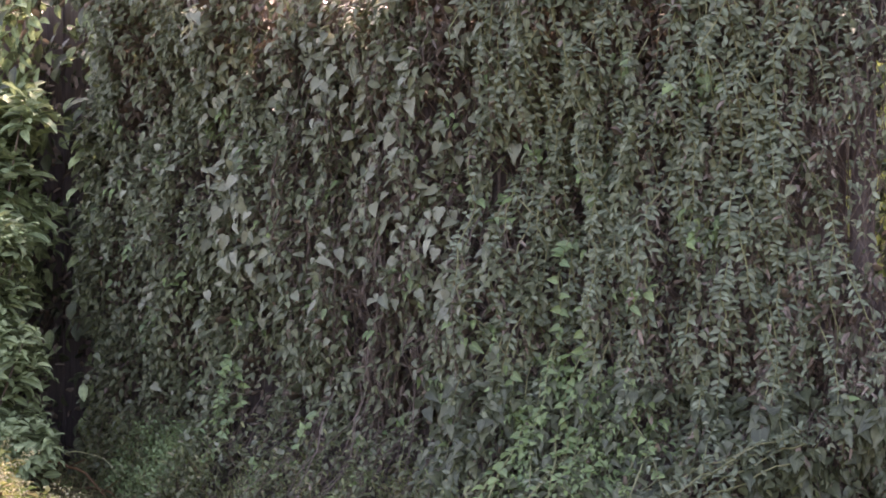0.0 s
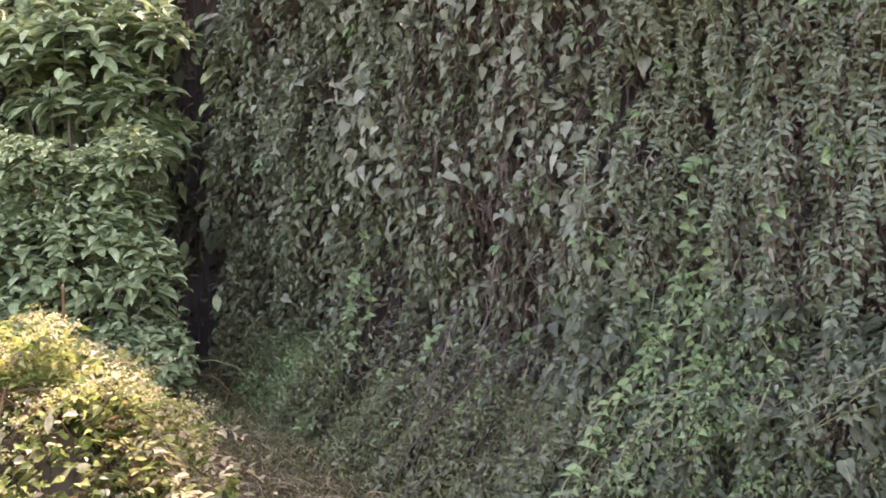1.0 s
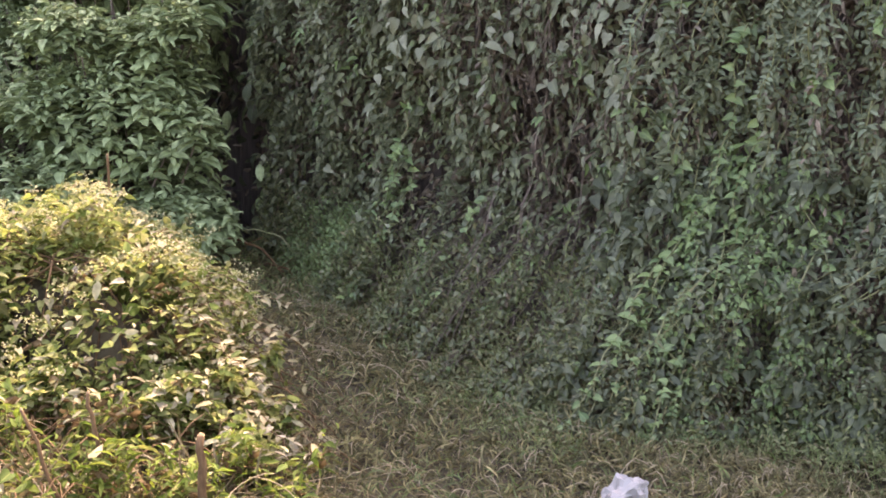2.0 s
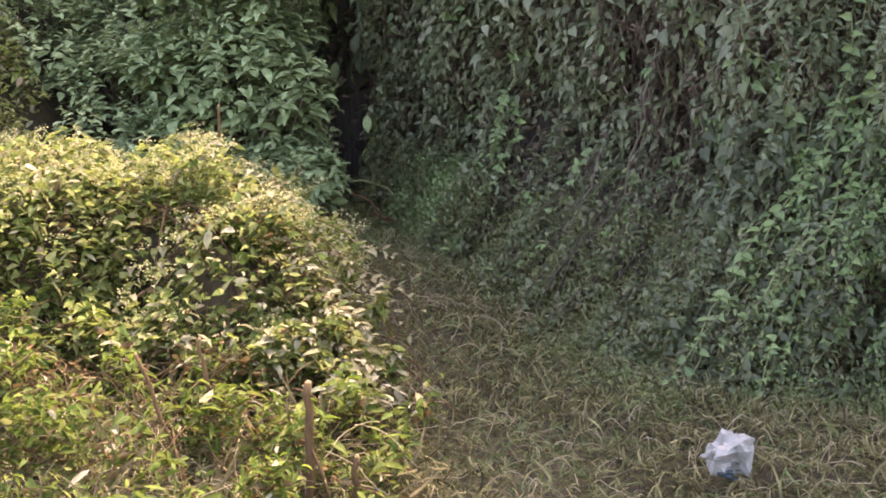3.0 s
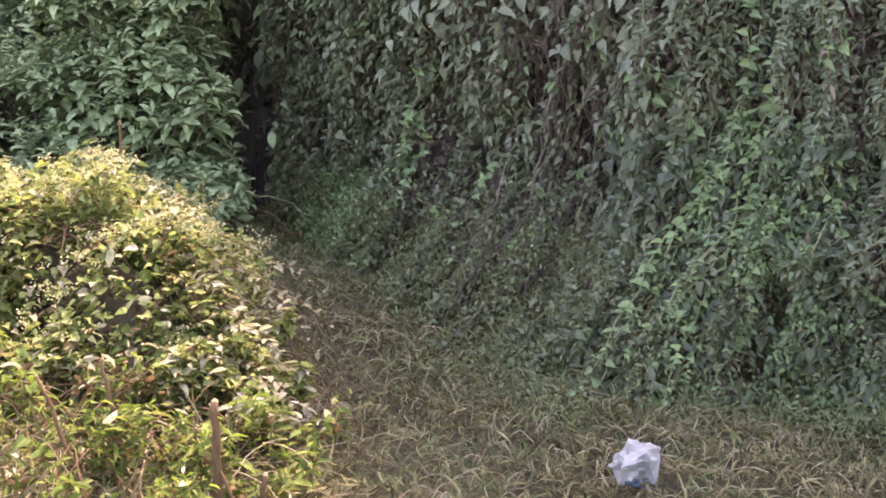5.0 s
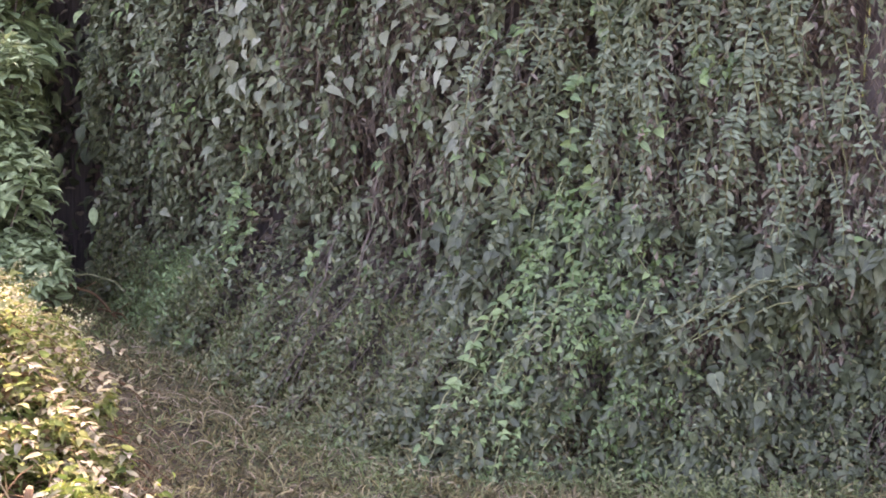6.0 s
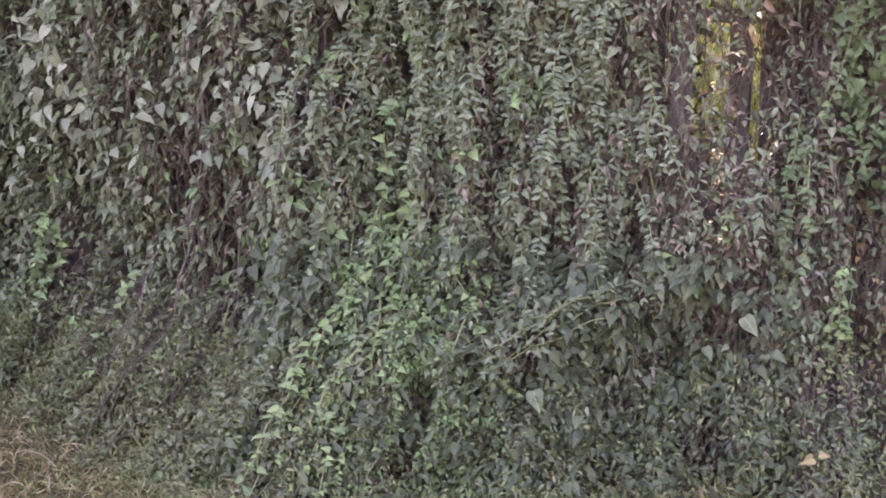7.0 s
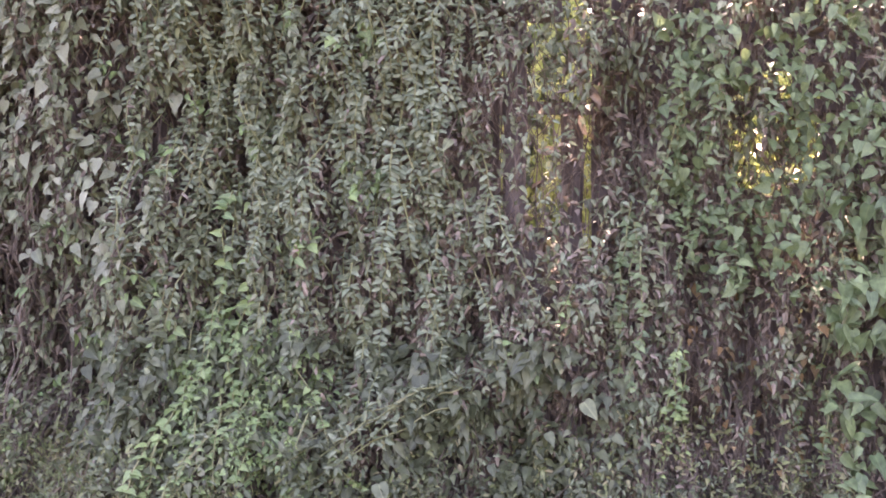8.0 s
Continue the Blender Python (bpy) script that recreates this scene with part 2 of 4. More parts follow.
def leaves_mesh(name, shape, P, tip, nrm, size, material, narrow=None):
    """One mesh of many leaves: base points, tip directions, upper-side normals, lengths."""
    tv, tf = shape
    x, y, z = axes(tip, nrm)
    w = np.ones(len(P)) if narrow is None else narrow
    curl = rng.uniform(0.4, 1.9, len(P))
    sz = size[:, None, None]
    V = P[:, None, :] + sz * (tv[None, :, 0:1] * (x * w[:, None])[:, None, :] + tv[None, :, 1:2] * y[:, None, :] + tv[None, :, 2:3] * (z * curl[:, None])[:, None, :])
    flat = np.array([i for f in tf for i in f])
    lens = np.array([len(f) for f in tf])
    n, nv = len(P), len(tv)
    loops = (flat[None, :] + (np.arange(n) * nv)[:, None]).ravel()
    st = np.r_[0, np.cumsum(lens)[:-1]]
    starts = (st[None, :] + (np.arange(n) * len(flat))[:, None]).ravel()
    uv = np.tile(tv[flat][:, :2], (n, 1))
    return raw_mesh(name, V.reshape(-1, 3), loops, starts, uv, material)


def tubes_mesh(name, lines, material, sides=4):
    """One mesh of many thin stems; each line is (points, radii)."""
    vs, fl, st = [], [], []
    nv = nl = 0
    ang = np.arange(sides) * 2 * math.pi / sides
    for pts, rad in lines:
        pts = np.asarray(pts, float); rad = np.broadcast_to(rad, (len(pts),))
        d = unit(np.gradient(pts, axis=0))
        up = np.array((0.31, 0.17, 0.93)) if abs(d[0, 2]) < 0.9 else np.array((1.0, 0.2, 0.1))
        a = unit(np.cross(d, up)); b = np.cross(d, a)
        ring = pts[:, None, :] + rad[:, None, None] * (np.cos(ang)[None, :, None] * a[:, None, :] + np.sin(ang)[None, :, None] * b[:, None, :])
        vs.append(ring.reshape(-1, 3))
        k = len(pts)
        for i in range(k - 1):
            for j in range(sides):
                q = (j + 1) % sides
                fl += [nv + i * sides + j, nv + i * sides + q, nv + (i + 1) * sides + q, nv + (i + 1) * sides + j]
                st.append(nl); nl += 4
        fl += [nv + (k - 1) * sides + j for j in range(sides)]; st.append(nl); nl += sides
        nv += k * sides
    return raw_mesh(name, np.concatenate(vs), fl, st, None, material)


def thing(name, at, label, category, group="", kind=""):
    ob = new(name)
    ob.empty_display_size = 0.1
    ob.location = at
    return tagged(ob, label, category, group, kind)


def child(name, me, parent, label="", kind=""):
    """A mesh given in world places, linked under its thing."""
    ob = new(name, me)
    ob.parent = parent
    base = parent.location if parent.parent is None else parent.location + parent.parent.location
    ob.location = -Vector(base)
    if label:
        ob["label"] = label
    if kind:
        ob["kind"] = kind
    return ob


_single = {}


def plant_leaves(parent, shape, P, tip, nrm, size, material, parts=0, name="leaf", rest="leaves", narrow=None):
    """Leaves of a plant: the first ones as single parts that share a few meshes, the others joined."""
    n = min(parts, len(P))
    if n:
        key = (id(shape), material.name)
        if key not in _single:
            one = np.array([(0.0, 0, 0)])
            _single[key] = [leaves_mesh(name, shape, one, np.array([(0.0, 1, 0)]), np.array([(0.0, 0, 1)]), np.array([1.0]), material) for _ in range(4)]
        x, y, z = axes(tip[:n], nrm[:n])
        base = parent.location if parent.parent is None else parent.location + parent.parent.location
        for i in range(n):
            ob = new(name, _single[key][i % 4])
            ob.parent = parent
            s_ = size[i]
            m = Matrix(((x[i][0] * s_, y[i][0] * s_, z[i][0] * s_, P[i][0] - base[0]), (x[i][1] * s_, y[i][1] * s_, z[i][1] * s_, P[i][1] - base[1]),
                        (x[i][2] * s_, y[i][2] * s_, z[i][2] * s_, P[i][2] - base[2]), (0, 0, 0, 1)))
            ob.matrix_basis = m
    if len(P) > n:
        child(rest, leaves_mesh(rest, shape, P[n:], tip[n:], nrm[n:], size[n:], material, None if narrow is None else narrow[n:]), parent, kind="stuff")


# ---- the line of the overgrown fence, seen from above ----
_cx = [-9.0, -6.0, -4.2, -2.75, -1.75, -1.03, 0.0, 1.05, 2.0, 3.27, 4.6, 6.2, 8.5]
_cy = [10.6, 9.6, 9.0, 8.55, 7.95, 7.33, 6.6, 5.96, 5.5, 5.05, 4.75, 4.6, 4.5]
_t = np.linspace(0, 12, 600)
_px, _py = np.interp(_t, range(13), _cx), np.interp(_t, range(13), _cy)


def _smooth(a):
    return np.convolve(np.pad(a, 17, mode="reflect", reflect_type="odd"), np.ones(35) / 35, "valid")


_px, _py = _smooth(_px), _smooth(_py)
_ps = np.r_[0, np.cumsum(np.hypot(np.diff(_px), np.diff(_py)))]
_ps -= np.interp(0.0, _px, _ps)
_dx, _dy = np.gradient(_px, _ps), np.gradient(_py, _ps)


def line_at(s):
    """Point on the fence line at s metres from its crossing of x = 0."""
    return np.stack([np.interp(s, _ps, _px), np.interp(s, _ps, _py)], -1)


def line_normal(s):
    """Level direction out of the fence, towards the open ground."""
    d = np.stack([np.interp(s, _ps, _dx), np.interp(s, _ps, _dy)], -1)
    return unit(np.stack([d[..., 1], -d[..., 0]], -1))


lump = waves(3, 0.9)
lump_fine = waves(4, 0.3)
folds = waves(5, 0.22)


def foot_reach(s):
    return np.interp(s, [-4, -2.8, -2.2, -1.3, -0.4, 0.3, 0.9, 1.4, 2.0, 3.0, 4.5], [0.2, 0.25, 0.45, 0.75, 0.95, 1.05, 1.05, 0.95, 0.7, 0.6, 0.6])


def foot_height(s):
    return np.interp(s, [-3, -2.0, -1.0, 0.0, 0.4, 1.2, 1.7, 2.2, 4], [0.5, 0.8, 0.85, 0.95, 1.4, 1.4, 1.1, 0.8, 0.8])


def recess(s):
    """The dark hollow in the growth at the corner."""
    return 0.55 * soft(s, -3.0, -2.7, 0.1)


def bulge(s, z):
    """How far the face of the growth stands out from the fence line."""
    q = np.clip(1 - z / foot_height(s), 0, 1)
    hollow = np.interp(s, [0.7, 1.2, 2.4, 3.0], [0, 0.45, 0.45, 0.2]) * np.clip(1.3 - z / 0.5, 0, 1)
    arch = 0.2 * soft(s, 1.25, 1.95, 0.35) * np.exp(-((z - 0.62 - 0.35 * (s - 1.2)) / 0.13) ** 2)
    return 0.16 - recess(s) + arch + foot_reach(s) * q ** 1.5 * (1 - hollow) + 0.09 * lump(s, z * 0.6) + 0.05 * lump_fine(s, z * 0.7) + 0.06 * folds(s, z * 0.22) + 0.05 * np.clip(z - 1, 0, 2)


def top_of(s):
    return np.interp(s, [-9, -4.3, -3.5, -2.3, -1.9, -1.4, -0.8, -0.3, 0.1, 0.5, 1.5, 2.2, 5], [4.0, 4.0, 4.0, 3.6, 3.35, 3.22, 3.18, 3.05, 3.3, 3.6, 3.6, 3.45, 3.5])


def face(s, z, extra=0.0):
    """Points on the face of the growth, and its outward normals."""
    xy, n = line_at(s), line_normal(s)
    o = bulge(s, z)
    do = (bulge(s, z + 0.06) - o) / 0.06
    P = np.concatenate([xy + n * (o + extra)[..., None], z[..., None]], -1)
    N = unit(np.concatenate([n, -do[..., None] * 0.9], -1))
    return P, N


gap_patch = waves(61, 0.2)
gap_speckle = waves(62, 0.07)


def thin_spots(s, z):
    """Where the growth is thin enough to see through: 1 is open."""
    w = 0.07
    g = 1.2 * soft(s, 2.06, 2.32, w) * soft(z, 1.66, 2.3, w)
    g = np.maximum(g, 1.1 * soft(s, 2.38, 2.47, 0.05) * soft(z, 1.58, 2.12, w))
    g = np.maximum(g, 0.7 * soft(s, 1.97, 2.03, 0.04) * soft(z, 1.7, 2.2, w))
    g = np.maximum(g, 0.55 * soft(s, 3.14, 3.2, w) * soft(z, 1.84, 1.94, w))
    g = np.maximum(g, 0.65 * soft(s, 3.4, 3.47, w) * soft(z, 1.92, 2.02, w))
    g = np.maximum(g, 0.35 * soft(s, 3.2, 3.36, w) * soft(z, 2.1, 2.25, w))
    g = np.maximum(g, 0.4 * soft(s, 2.2, 2.4, w) * soft(z, 2.45, 2.6, w))
    g = np.maximum(g, 0.65 * soft(s, 1.17, 1.2, 0.05) * soft(z, 1.95, 2.15, w))
    return np.clip(g, 0, 1) * np.clip(1.0 + 0.35 * gap_patch(s, z) + 0.5 * gap_speckle(s, z), 0, 1)


def pick(n, box, weight=None, keep_thin=0.1):
    """Random places (s, z) on the growth, by a weight, sparse where it is thin."""
    s0, s1, z0, z1 = box
    out = []
    got = 0
    while got < n:
        s, z = rng.uniform(s0, s1, 4 * n + 50), rng.uniform(z0, z1, 4 * n + 50)
        w = np.ones_like(s) if weight is None else weight(s, z)
        w = w * (1 - (1 - keep_thin) * thin_spots(s, z)) * (z < top_of(s) + 0.12 * lump_fine(s * 2, 0 * s))
        k = rng.uniform(0, 1, len(s)) < w
        out.append(np.stack([s[k], z[k]], 1)); got += int(k.sum())
        if len(out) > 60:
            break
    a = np.concatenate(out)[:n]
    return a[:, 0], a[:, 1]


def hang(N, down=0.75, out=0.6, mess=0.5, up=0.85):
    """Tips that hang down and out, and upper sides that face out and up."""
    k = len(N)
    tip = N * out + np.array((0, 0, -down)) + rng.normal(0, mess, (k, 3))
    nrm = N + np.array((0, 0, up)) + rng.normal(0, 0.35, (k, 3))
    return tip, nrm


# ---- ground ----
ground_lump = waves(11, 1.7)
ground_fine = waves(12, 0.45)


def ground_height(x, y):
    x, y = np.asarray(x, float), np.asarray(y, float)
    wob = 0.12 * ground_lump(x * 1.7 + 2, y * 1.7)
    mound = 0.53 * step(-x, 1.35, 2.15) * step(y + wob + 0.25 * step(-x, 2.5, 3.2), 4.3, 4.8) * (1 - 0.85 * step(y, 5.3, 6.2)) * (1 + 0.12 * ground_lump(x * 2.4, y * 2.4 + 5))
    bank = 1.6 * step(-x, 3.2, 5.2) * step(y, 4.0, 7.2)
    heap = 0.2 * np.exp(-((x + 2.75) / 0.5) ** 2 - ((y - 3.75) / 0.3) ** 2)
    fore = 0.2 * step(-x, 0.7, 1.8) * (1 - step(-y, -1.5, 0.5)) + heap
    near = np.exp(-(x * x + y * y) / 900)
    return np.maximum(mound, bank) + 0.35 * np.minimum(mound, bank) + fore + near * (0.035 * ground_lump(x, y) + 0.015 * ground_fine(x, y)) - 0.02


def build_ground():
    u = np.linspace(-1, 1, 181)
    g = np.sign(u) * (9 * np.abs(u) + 900 * np.abs(u) ** 9)
    X, Y = np.meshgrid(g, g + 4.5, indexing="ij")
    Z = ground_height(X, Y)
    far = np.hypot(X, Y) > 30
    Z = np.where(far, 0, Z)
    V = np.stack([X, Y, Z], -1).reshape(-1, 3)
    n = len(u)
    i, j = np.meshgrid(np.arange(n - 1), np.arange(n - 1), indexing="ij")
    a = (i * n + j).ravel()
    F = np.stack([a, a + n, a + n + 1, a + 1], 1)
    me = raw_mesh("ground", V, F.ravel(), np.arange(len(F)) * 4, None, M_SOIL)
    tagged(new("ground", me), "brown soil with dry litter and short cut grass", "ground", kind="structure")


build_ground()


tuft = waves(23, 0.16)
dryness = waves(21, 1.3)


def grass_patch(name, n, area, weight, length, material, label, lean=0.7, wide=(0.9, 2.3), rise=(0.0, 0.03)):
    """Short grass lying in uneven tufts, each blade bent its own way."""
    x = rng.uniform(area[0], area[1], n * 3); y = rng.uniform(area[2], area[3], n * 3)
    k = rng.uniform(0, 1, len(x)) < weight(x, y)
    x, y = x[k][:n], y[k][:n]
    heap = np.clip(0.5 + 0.6 * tuft(x, y), 0, 1.3)
    P = np.stack([x, y, ground_height(x, y) + 0.045 * heap + rng.uniform(*rise, len(x))], 1)
    tip = rng.normal(0, lean, (len(x), 3)); tip[:, 2] = np.abs(rng.normal(0.25, 0.35, len(x)))
    nrm = np.cross(tip, rng.normal(0, 1, (len(x), 3))) + np.array((0, 0, 0.5))
    me = leaves_mesh(name, CURVED_BLADE, P, tip, nrm, rng.uniform(*length, len(x)), material, rng.uniform(*wide, len(x)))
    return tagged(new(name, me), label, "grass", kind="stuff")


def open_ground(x, y):
    s_gap = 1.0 - step(-x, 1.25, 1.75) * step(y, 3.4, 4.6) * (1 - step(y, 5.7, 6.3))
    return s_gap


near_view = lambda x, y: soft(x, -2.6, 1.6, 0.5) * soft(y, 3.3, 8.2, 0.4)
clumps = lambda x, y: np.clip(0.55 + 0.6 * tuft(x, y), 0.1, 1)
grass_patch("dry_grass", 60000, (-2.8, 2.2, 3.2, 8.2), lambda x, y: open_ground(x, y) * near_view(x, y) * clumps(x, y) * np.clip(0.8 + 0.5 * dryness(x, y), 0.2, 1) * (1 - 0.55 * step(y, 6.0, 7.5)), (0.03, 0.095), M_GRASSDRY, "short dry brown cut grass on shaded ground", 0.9)
grass_patch("dry_grass", 22000, (-4.0, 4.2, 0.2, 8.2), lambda x, y: open_ground(x, y) * (1 - 0.95 * step(np.hypot(x, y - 4.5) + 0.5 * ground_lump(x, y), 2.4, 4.6)), (0.04, 0.12), M_GRASSDRY, "thin short dry grass over open ground", 0.9)
grass_patch("green_grass", 20000, (-2.6, 3.2, 3.1, 8.4), lambda x, y: open_ground(x, y) * np.clip(0.4 - 0.5 * dryness(x, y) + 0.8 * step(y, 5.6, 6.8), 0.05, 1), (0.03, 0.085), M_GRASSGREEN, "thin green grass growing through the dry thatch", 0.8, rise=(0.01, 0.05))


def runners():
    """Bent straw stalks lying over the cut grass."""
    lines = []
    for k in range(1500):
        x, y = rng.uniform(-1.9, 1.4), rng.uniform(3.4, 7.2)
        tt = np.linspace(0, 1, 6)
        a = rng.uniform(0, 6.28) + np.cumsum(rng.normal(0, 0.35, 6))
        L = rng.uniform(0.06, 0.22)
        xx, yy = x + np.cumsum(np.cos(a)) * L / 6, y + np.cumsum(np.sin(a)) * L / 6
        zz = ground_height(xx, yy) + 0.045 * np.clip(0.5 + 0.6 * tuft(xx, yy), 0, 1.3) + 0.03 + 0.025 * np.sin(tt * 3.1)
        lines.append((np.column_stack([xx, yy, zz]), rng.uniform(0.0012, 0.0028)))
    tagged(new("grass_stalks", tubes_mesh("grass_stalks", lines, M_STRAW, 3)), "bent straw-coloured stalks lying on cut grass", "grass", kind="stuff")


runners()


# ---- the fence behind the vines ----
def bar_mesh(name, a, b, wide, deep, material, wobble=0.006):
    """A sawn bar from a to b, slightly uneven, with worn edges."""
    a, b = Vector(a), Vector(b)
    d = b - a
    bm = bmesh.new()
    bmesh.ops.create_cube(bm, size=1)
    bmesh.ops.scale(bm, vec=(wide, deep, d.length), verts=bm.verts)
    bmesh.ops.subdivide_edges(bm, edges=[e for e in bm.edges if abs(e.verts[0].co.z - e.verts[1].co.z) > 0.5 * d.length], cuts=4)
    bmesh.ops.bevel(bm, geom=[e for e in bm.edges], offset=min(wide, deep) * 0.12, segments=1, affect="EDGES")
    for v in bm.verts:
        v.co.x += random.uniform(-wobble, wobble); v.co.y += random.uniform(-wobble, wobble) * 0.5
    q = d.to_track_quat("Z", "Y").to_matrix().to_4x4()
    bm.transform(Matrix.Translation((a + b) / 2) @ q)
    me = bpy.data.meshes.new(name)
    bm.to_mesh(me); bm.free()
    me.materials.append(material)
    return me


def fence_point(s, z, back=0.0):
    p, n = line_at(np.array(s)), line_normal(np.array(s))
    return Vector((p[0] - n[0] * back, p[1] - n[1] * back, z))


def build_fence():
    f = thing("timber_fence", fence_point(0.5, 0), "tall dark weathered timber fence hidden under climbing vines", "fence")

    def upright(name, s, z0, z1, wide, deep, back, label=""):
        n = line_normal(np.array(s))
        me = bar_mesh(name, (0, 0, z0), (0, 0, z1), wide, deep, M_TIMBER)
        me.transform(Matrix.Translation(fence_point(s, 0, back)) @ Matrix.Rotation(math.atan2(n[1], n[0]) + math.pi / 2, 4, "Z"))
        child(name, me, f, label)

    for s in (-6.6, -5.0, -3.4, -1.8, -0.2, 1.45, 2.09, 2.36, 2.76, 3.9, 5.6):
        upright("post", s, -0.05, 2.1 if s == 2.36 else 3.25, 0.2 if s == 2.76 else 0.1, 0.1, 0.12)
    # overlapping boards added behind the vines as a backing that blocks the sun
    grid = np.arange(-8.0, 6.9, 0.155)
    for i, s in enumerate(grid):
        top = (3.05 if s > -0.2 else 2.9 if s > -1.6 else 3.3) + random.uniform(-0.12, 0.12)
        back = 0.21 + 0.024 * (i % 2) + 1.1 * float(recess(s))
        if 1.95 < s < 2.5 or 3.1 < s < 3.5 or 1.15 < s < 1.25:
            # broken boards: a low stump and a hanging upper piece
            upright("backing_board", float(s), (2.22 if s > 3 else 2.6 if s > 1.5 else 2.3) + random.uniform(-0.1, 0.1), top, 0.16, 0.02, back)
            top = random.uniform(1.35, 1.6) if s < 3 else random.uniform(1.7, 1.85)
        upright("backing_board", float(s) + random.uniform(-0.01, 0.01), 0.02, top, 0.185, 0.02, back)
    for s in (-3.1, -2.6):
        # added boards stepping back at both sides of the corner recess, against light leaks
        for back in (0.33, 0.46, 0.59, 0.72):
            upright("backing_board", s, 0.02, 3.25, 0.2, 0.02, back)
    for z in (0.5, 2.14, 2.9):
        pts = [-8.0, -6.4, -4.8, -3.25, -2.55, -1.6, 0.0, 1.6, 3.2, 4.8, 6.4]
        for s0, s1 in zip(pts[:-1], pts[1:]):
            if s0 == -3.25:
                continue
            child("rail", bar_mesh("rail", fence_point(s0, z, 0.165), fence_point(s1, z - 0.015, 0.165), 0.035, 0.06, M_TIMBER), f)


build_fence()


# ---- stems on the fence ----
def stems(parent, name, n, box, length, radius, drift=0.25, weight=None, tangle=0.06, material=M_STEM, extra=0.0, keep_thin=0.5):
    s, z = pick(n, box, weight, keep_thin)
    lines = []
    for a, b in zip(s, z):
        k = rng.integers(12, 18)
        L = rng.uniform(*length)
        tt = np.linspace(0, 1, k)
        wob = rng.normal(0, 1, (3, 1))
        ss = a + drift * L * rng.normal(0, 0.5) * tt + tangle * (wob * np.sin(np.outer([3.1, 6.5, 11.0], tt) + rng.uniform(0, 6.28, (3, 1))) * [[1.2], [0.7], [0.35]]).sum(0)
        zz = b - L * tt
        zz = np.maximum(zz, 0.02)
        P, N = face(ss, zz, np.full(k, extra) + np.cumsum(rng.normal(0, 0.01, k)) - 0.02)
        lines.append((P, rng.uniform(*radius) * np.linspace(1, 0.6, k)))
    for ln in lines[:90]:
        child("dry_stem", tubes_mesh("dry_stem", [ln], material, 4), parent)
    child(name, tubes_mesh(name, lines[90:], material, 3), parent, kind="stuff")


def wall_leaves(parent, shape, n, box, size, material, weight=None, extra=(-0.08, 0.1), parts=0, keep_thin=0.1, rest="leaves", **kw):
    s, z = pick(n, box, weight, keep_thin)
    P, N = face(s, z, rng.uniform(*extra, len(s)))
    P[:, 2] = np.maximum(P[:, 2], 0.03)
    tip, nrm = hang(N, **kw)
    plant_leaves(parent, shape, P, tip, nrm, (size[0] + (size[1] - size[0]) * rng.beta(1.3, 2.2, len(s)) * 1.35) * (0.72 + 0.28 * step(z, 0.3, 1.3)), material, parts, rest=rest, narrow=rng.uniform(0.55, 1.05, len(s)))


def strand(s0, z0, length, drift, spacing, size, lift=0.06, wiggle=0.02, width=1.0):
    """A trailing shoot: its stem line, and leaves set alternately along it."""
    k = max(4, int(length / 0.08))
    tt = np.linspace(0, 1, k)
    ss = s0 + drift * tt + np.cumsum(rng.normal(0, wiggle, k))
    zz = np.maximum(z0 - length * tt + 0.05 * np.sin(tt * 6 + rng.uniform(0, 6)) * abs(drift), 0.03)
    P, N = face(ss, zz, np.full(k, lift) + 0.03 * np.sin(tt * 9 + rng.uniform(0, 6)))
    m = max(3, int(length * math.hypot(1, drift / max(length, 0.1)) / spacing))
    q = np.sort(rng.uniform(0, 1, m)) * (k - 1)
    i = np.minimum(q.astype(int), k - 2); fq = (q - i)[:, None]
    LP = P[i] * (1 - fq) + P[i + 1] * fq
    LN = N[i]
    along = unit(P[i + 1] - P[i])
    side = np.cross(along, LN) * np.where(np.arange(m) % 2, 1, -1)[:, None]
    tip = side * width + along * 0.35 + LN * 0.3 + rng.normal(0, 0.3, (m, 3))
    nrm = LN + np.array((0, 0, 0.6)) + rng.normal(0, 0.3, (m, 3))
    sz = rng.uniform(*size, m) * (1 - 0.35 * q / (k - 1))
    return P, LP, tip, nrm, sz


def strands(parent, starts, spacing, size, shape, material, stem_material, radius=0.0035, parts=0, length=(0.5, 1.2), drift=0.2, lift=0.06):
    lines, A, B, C, D = [], [], [], [], []
    for s0, z0 in starts:
        st, P, t_, n_, z_ = strand(s0, z0, rng.uniform(*length), rng.normal(0, drift), spacing, size, lift + rng.normal(0, 0.03))
        lines.append((st, radius * np.linspace(1.2, 0.6, len(st))))
        A.append(P); B.append(t_); C.append(n_); D.append(z_)
    left = parts
    rest = []
    for i, ln in enumerate(lines):
        shoot = child("shoot", tubes_mesh("shoot", [ln], stem_material, 4), parent)
        if left > 0:
            plant_leaves(shoot, shape, A[i], B[i], C[i], D[i], material, len(A[i]))
            left -= len(A[i])
        else:
            rest.append(i)
    if rest:
        P, T, N_, Z = (np.concatenate([v[i] for i in rest]) for v in (A, B, C, D))
        plant_leaves(parent, shape, P, T, N_, Z, material, 0)



patch = waves(31, 0.5)
patch2 = waves(32, 0.8)


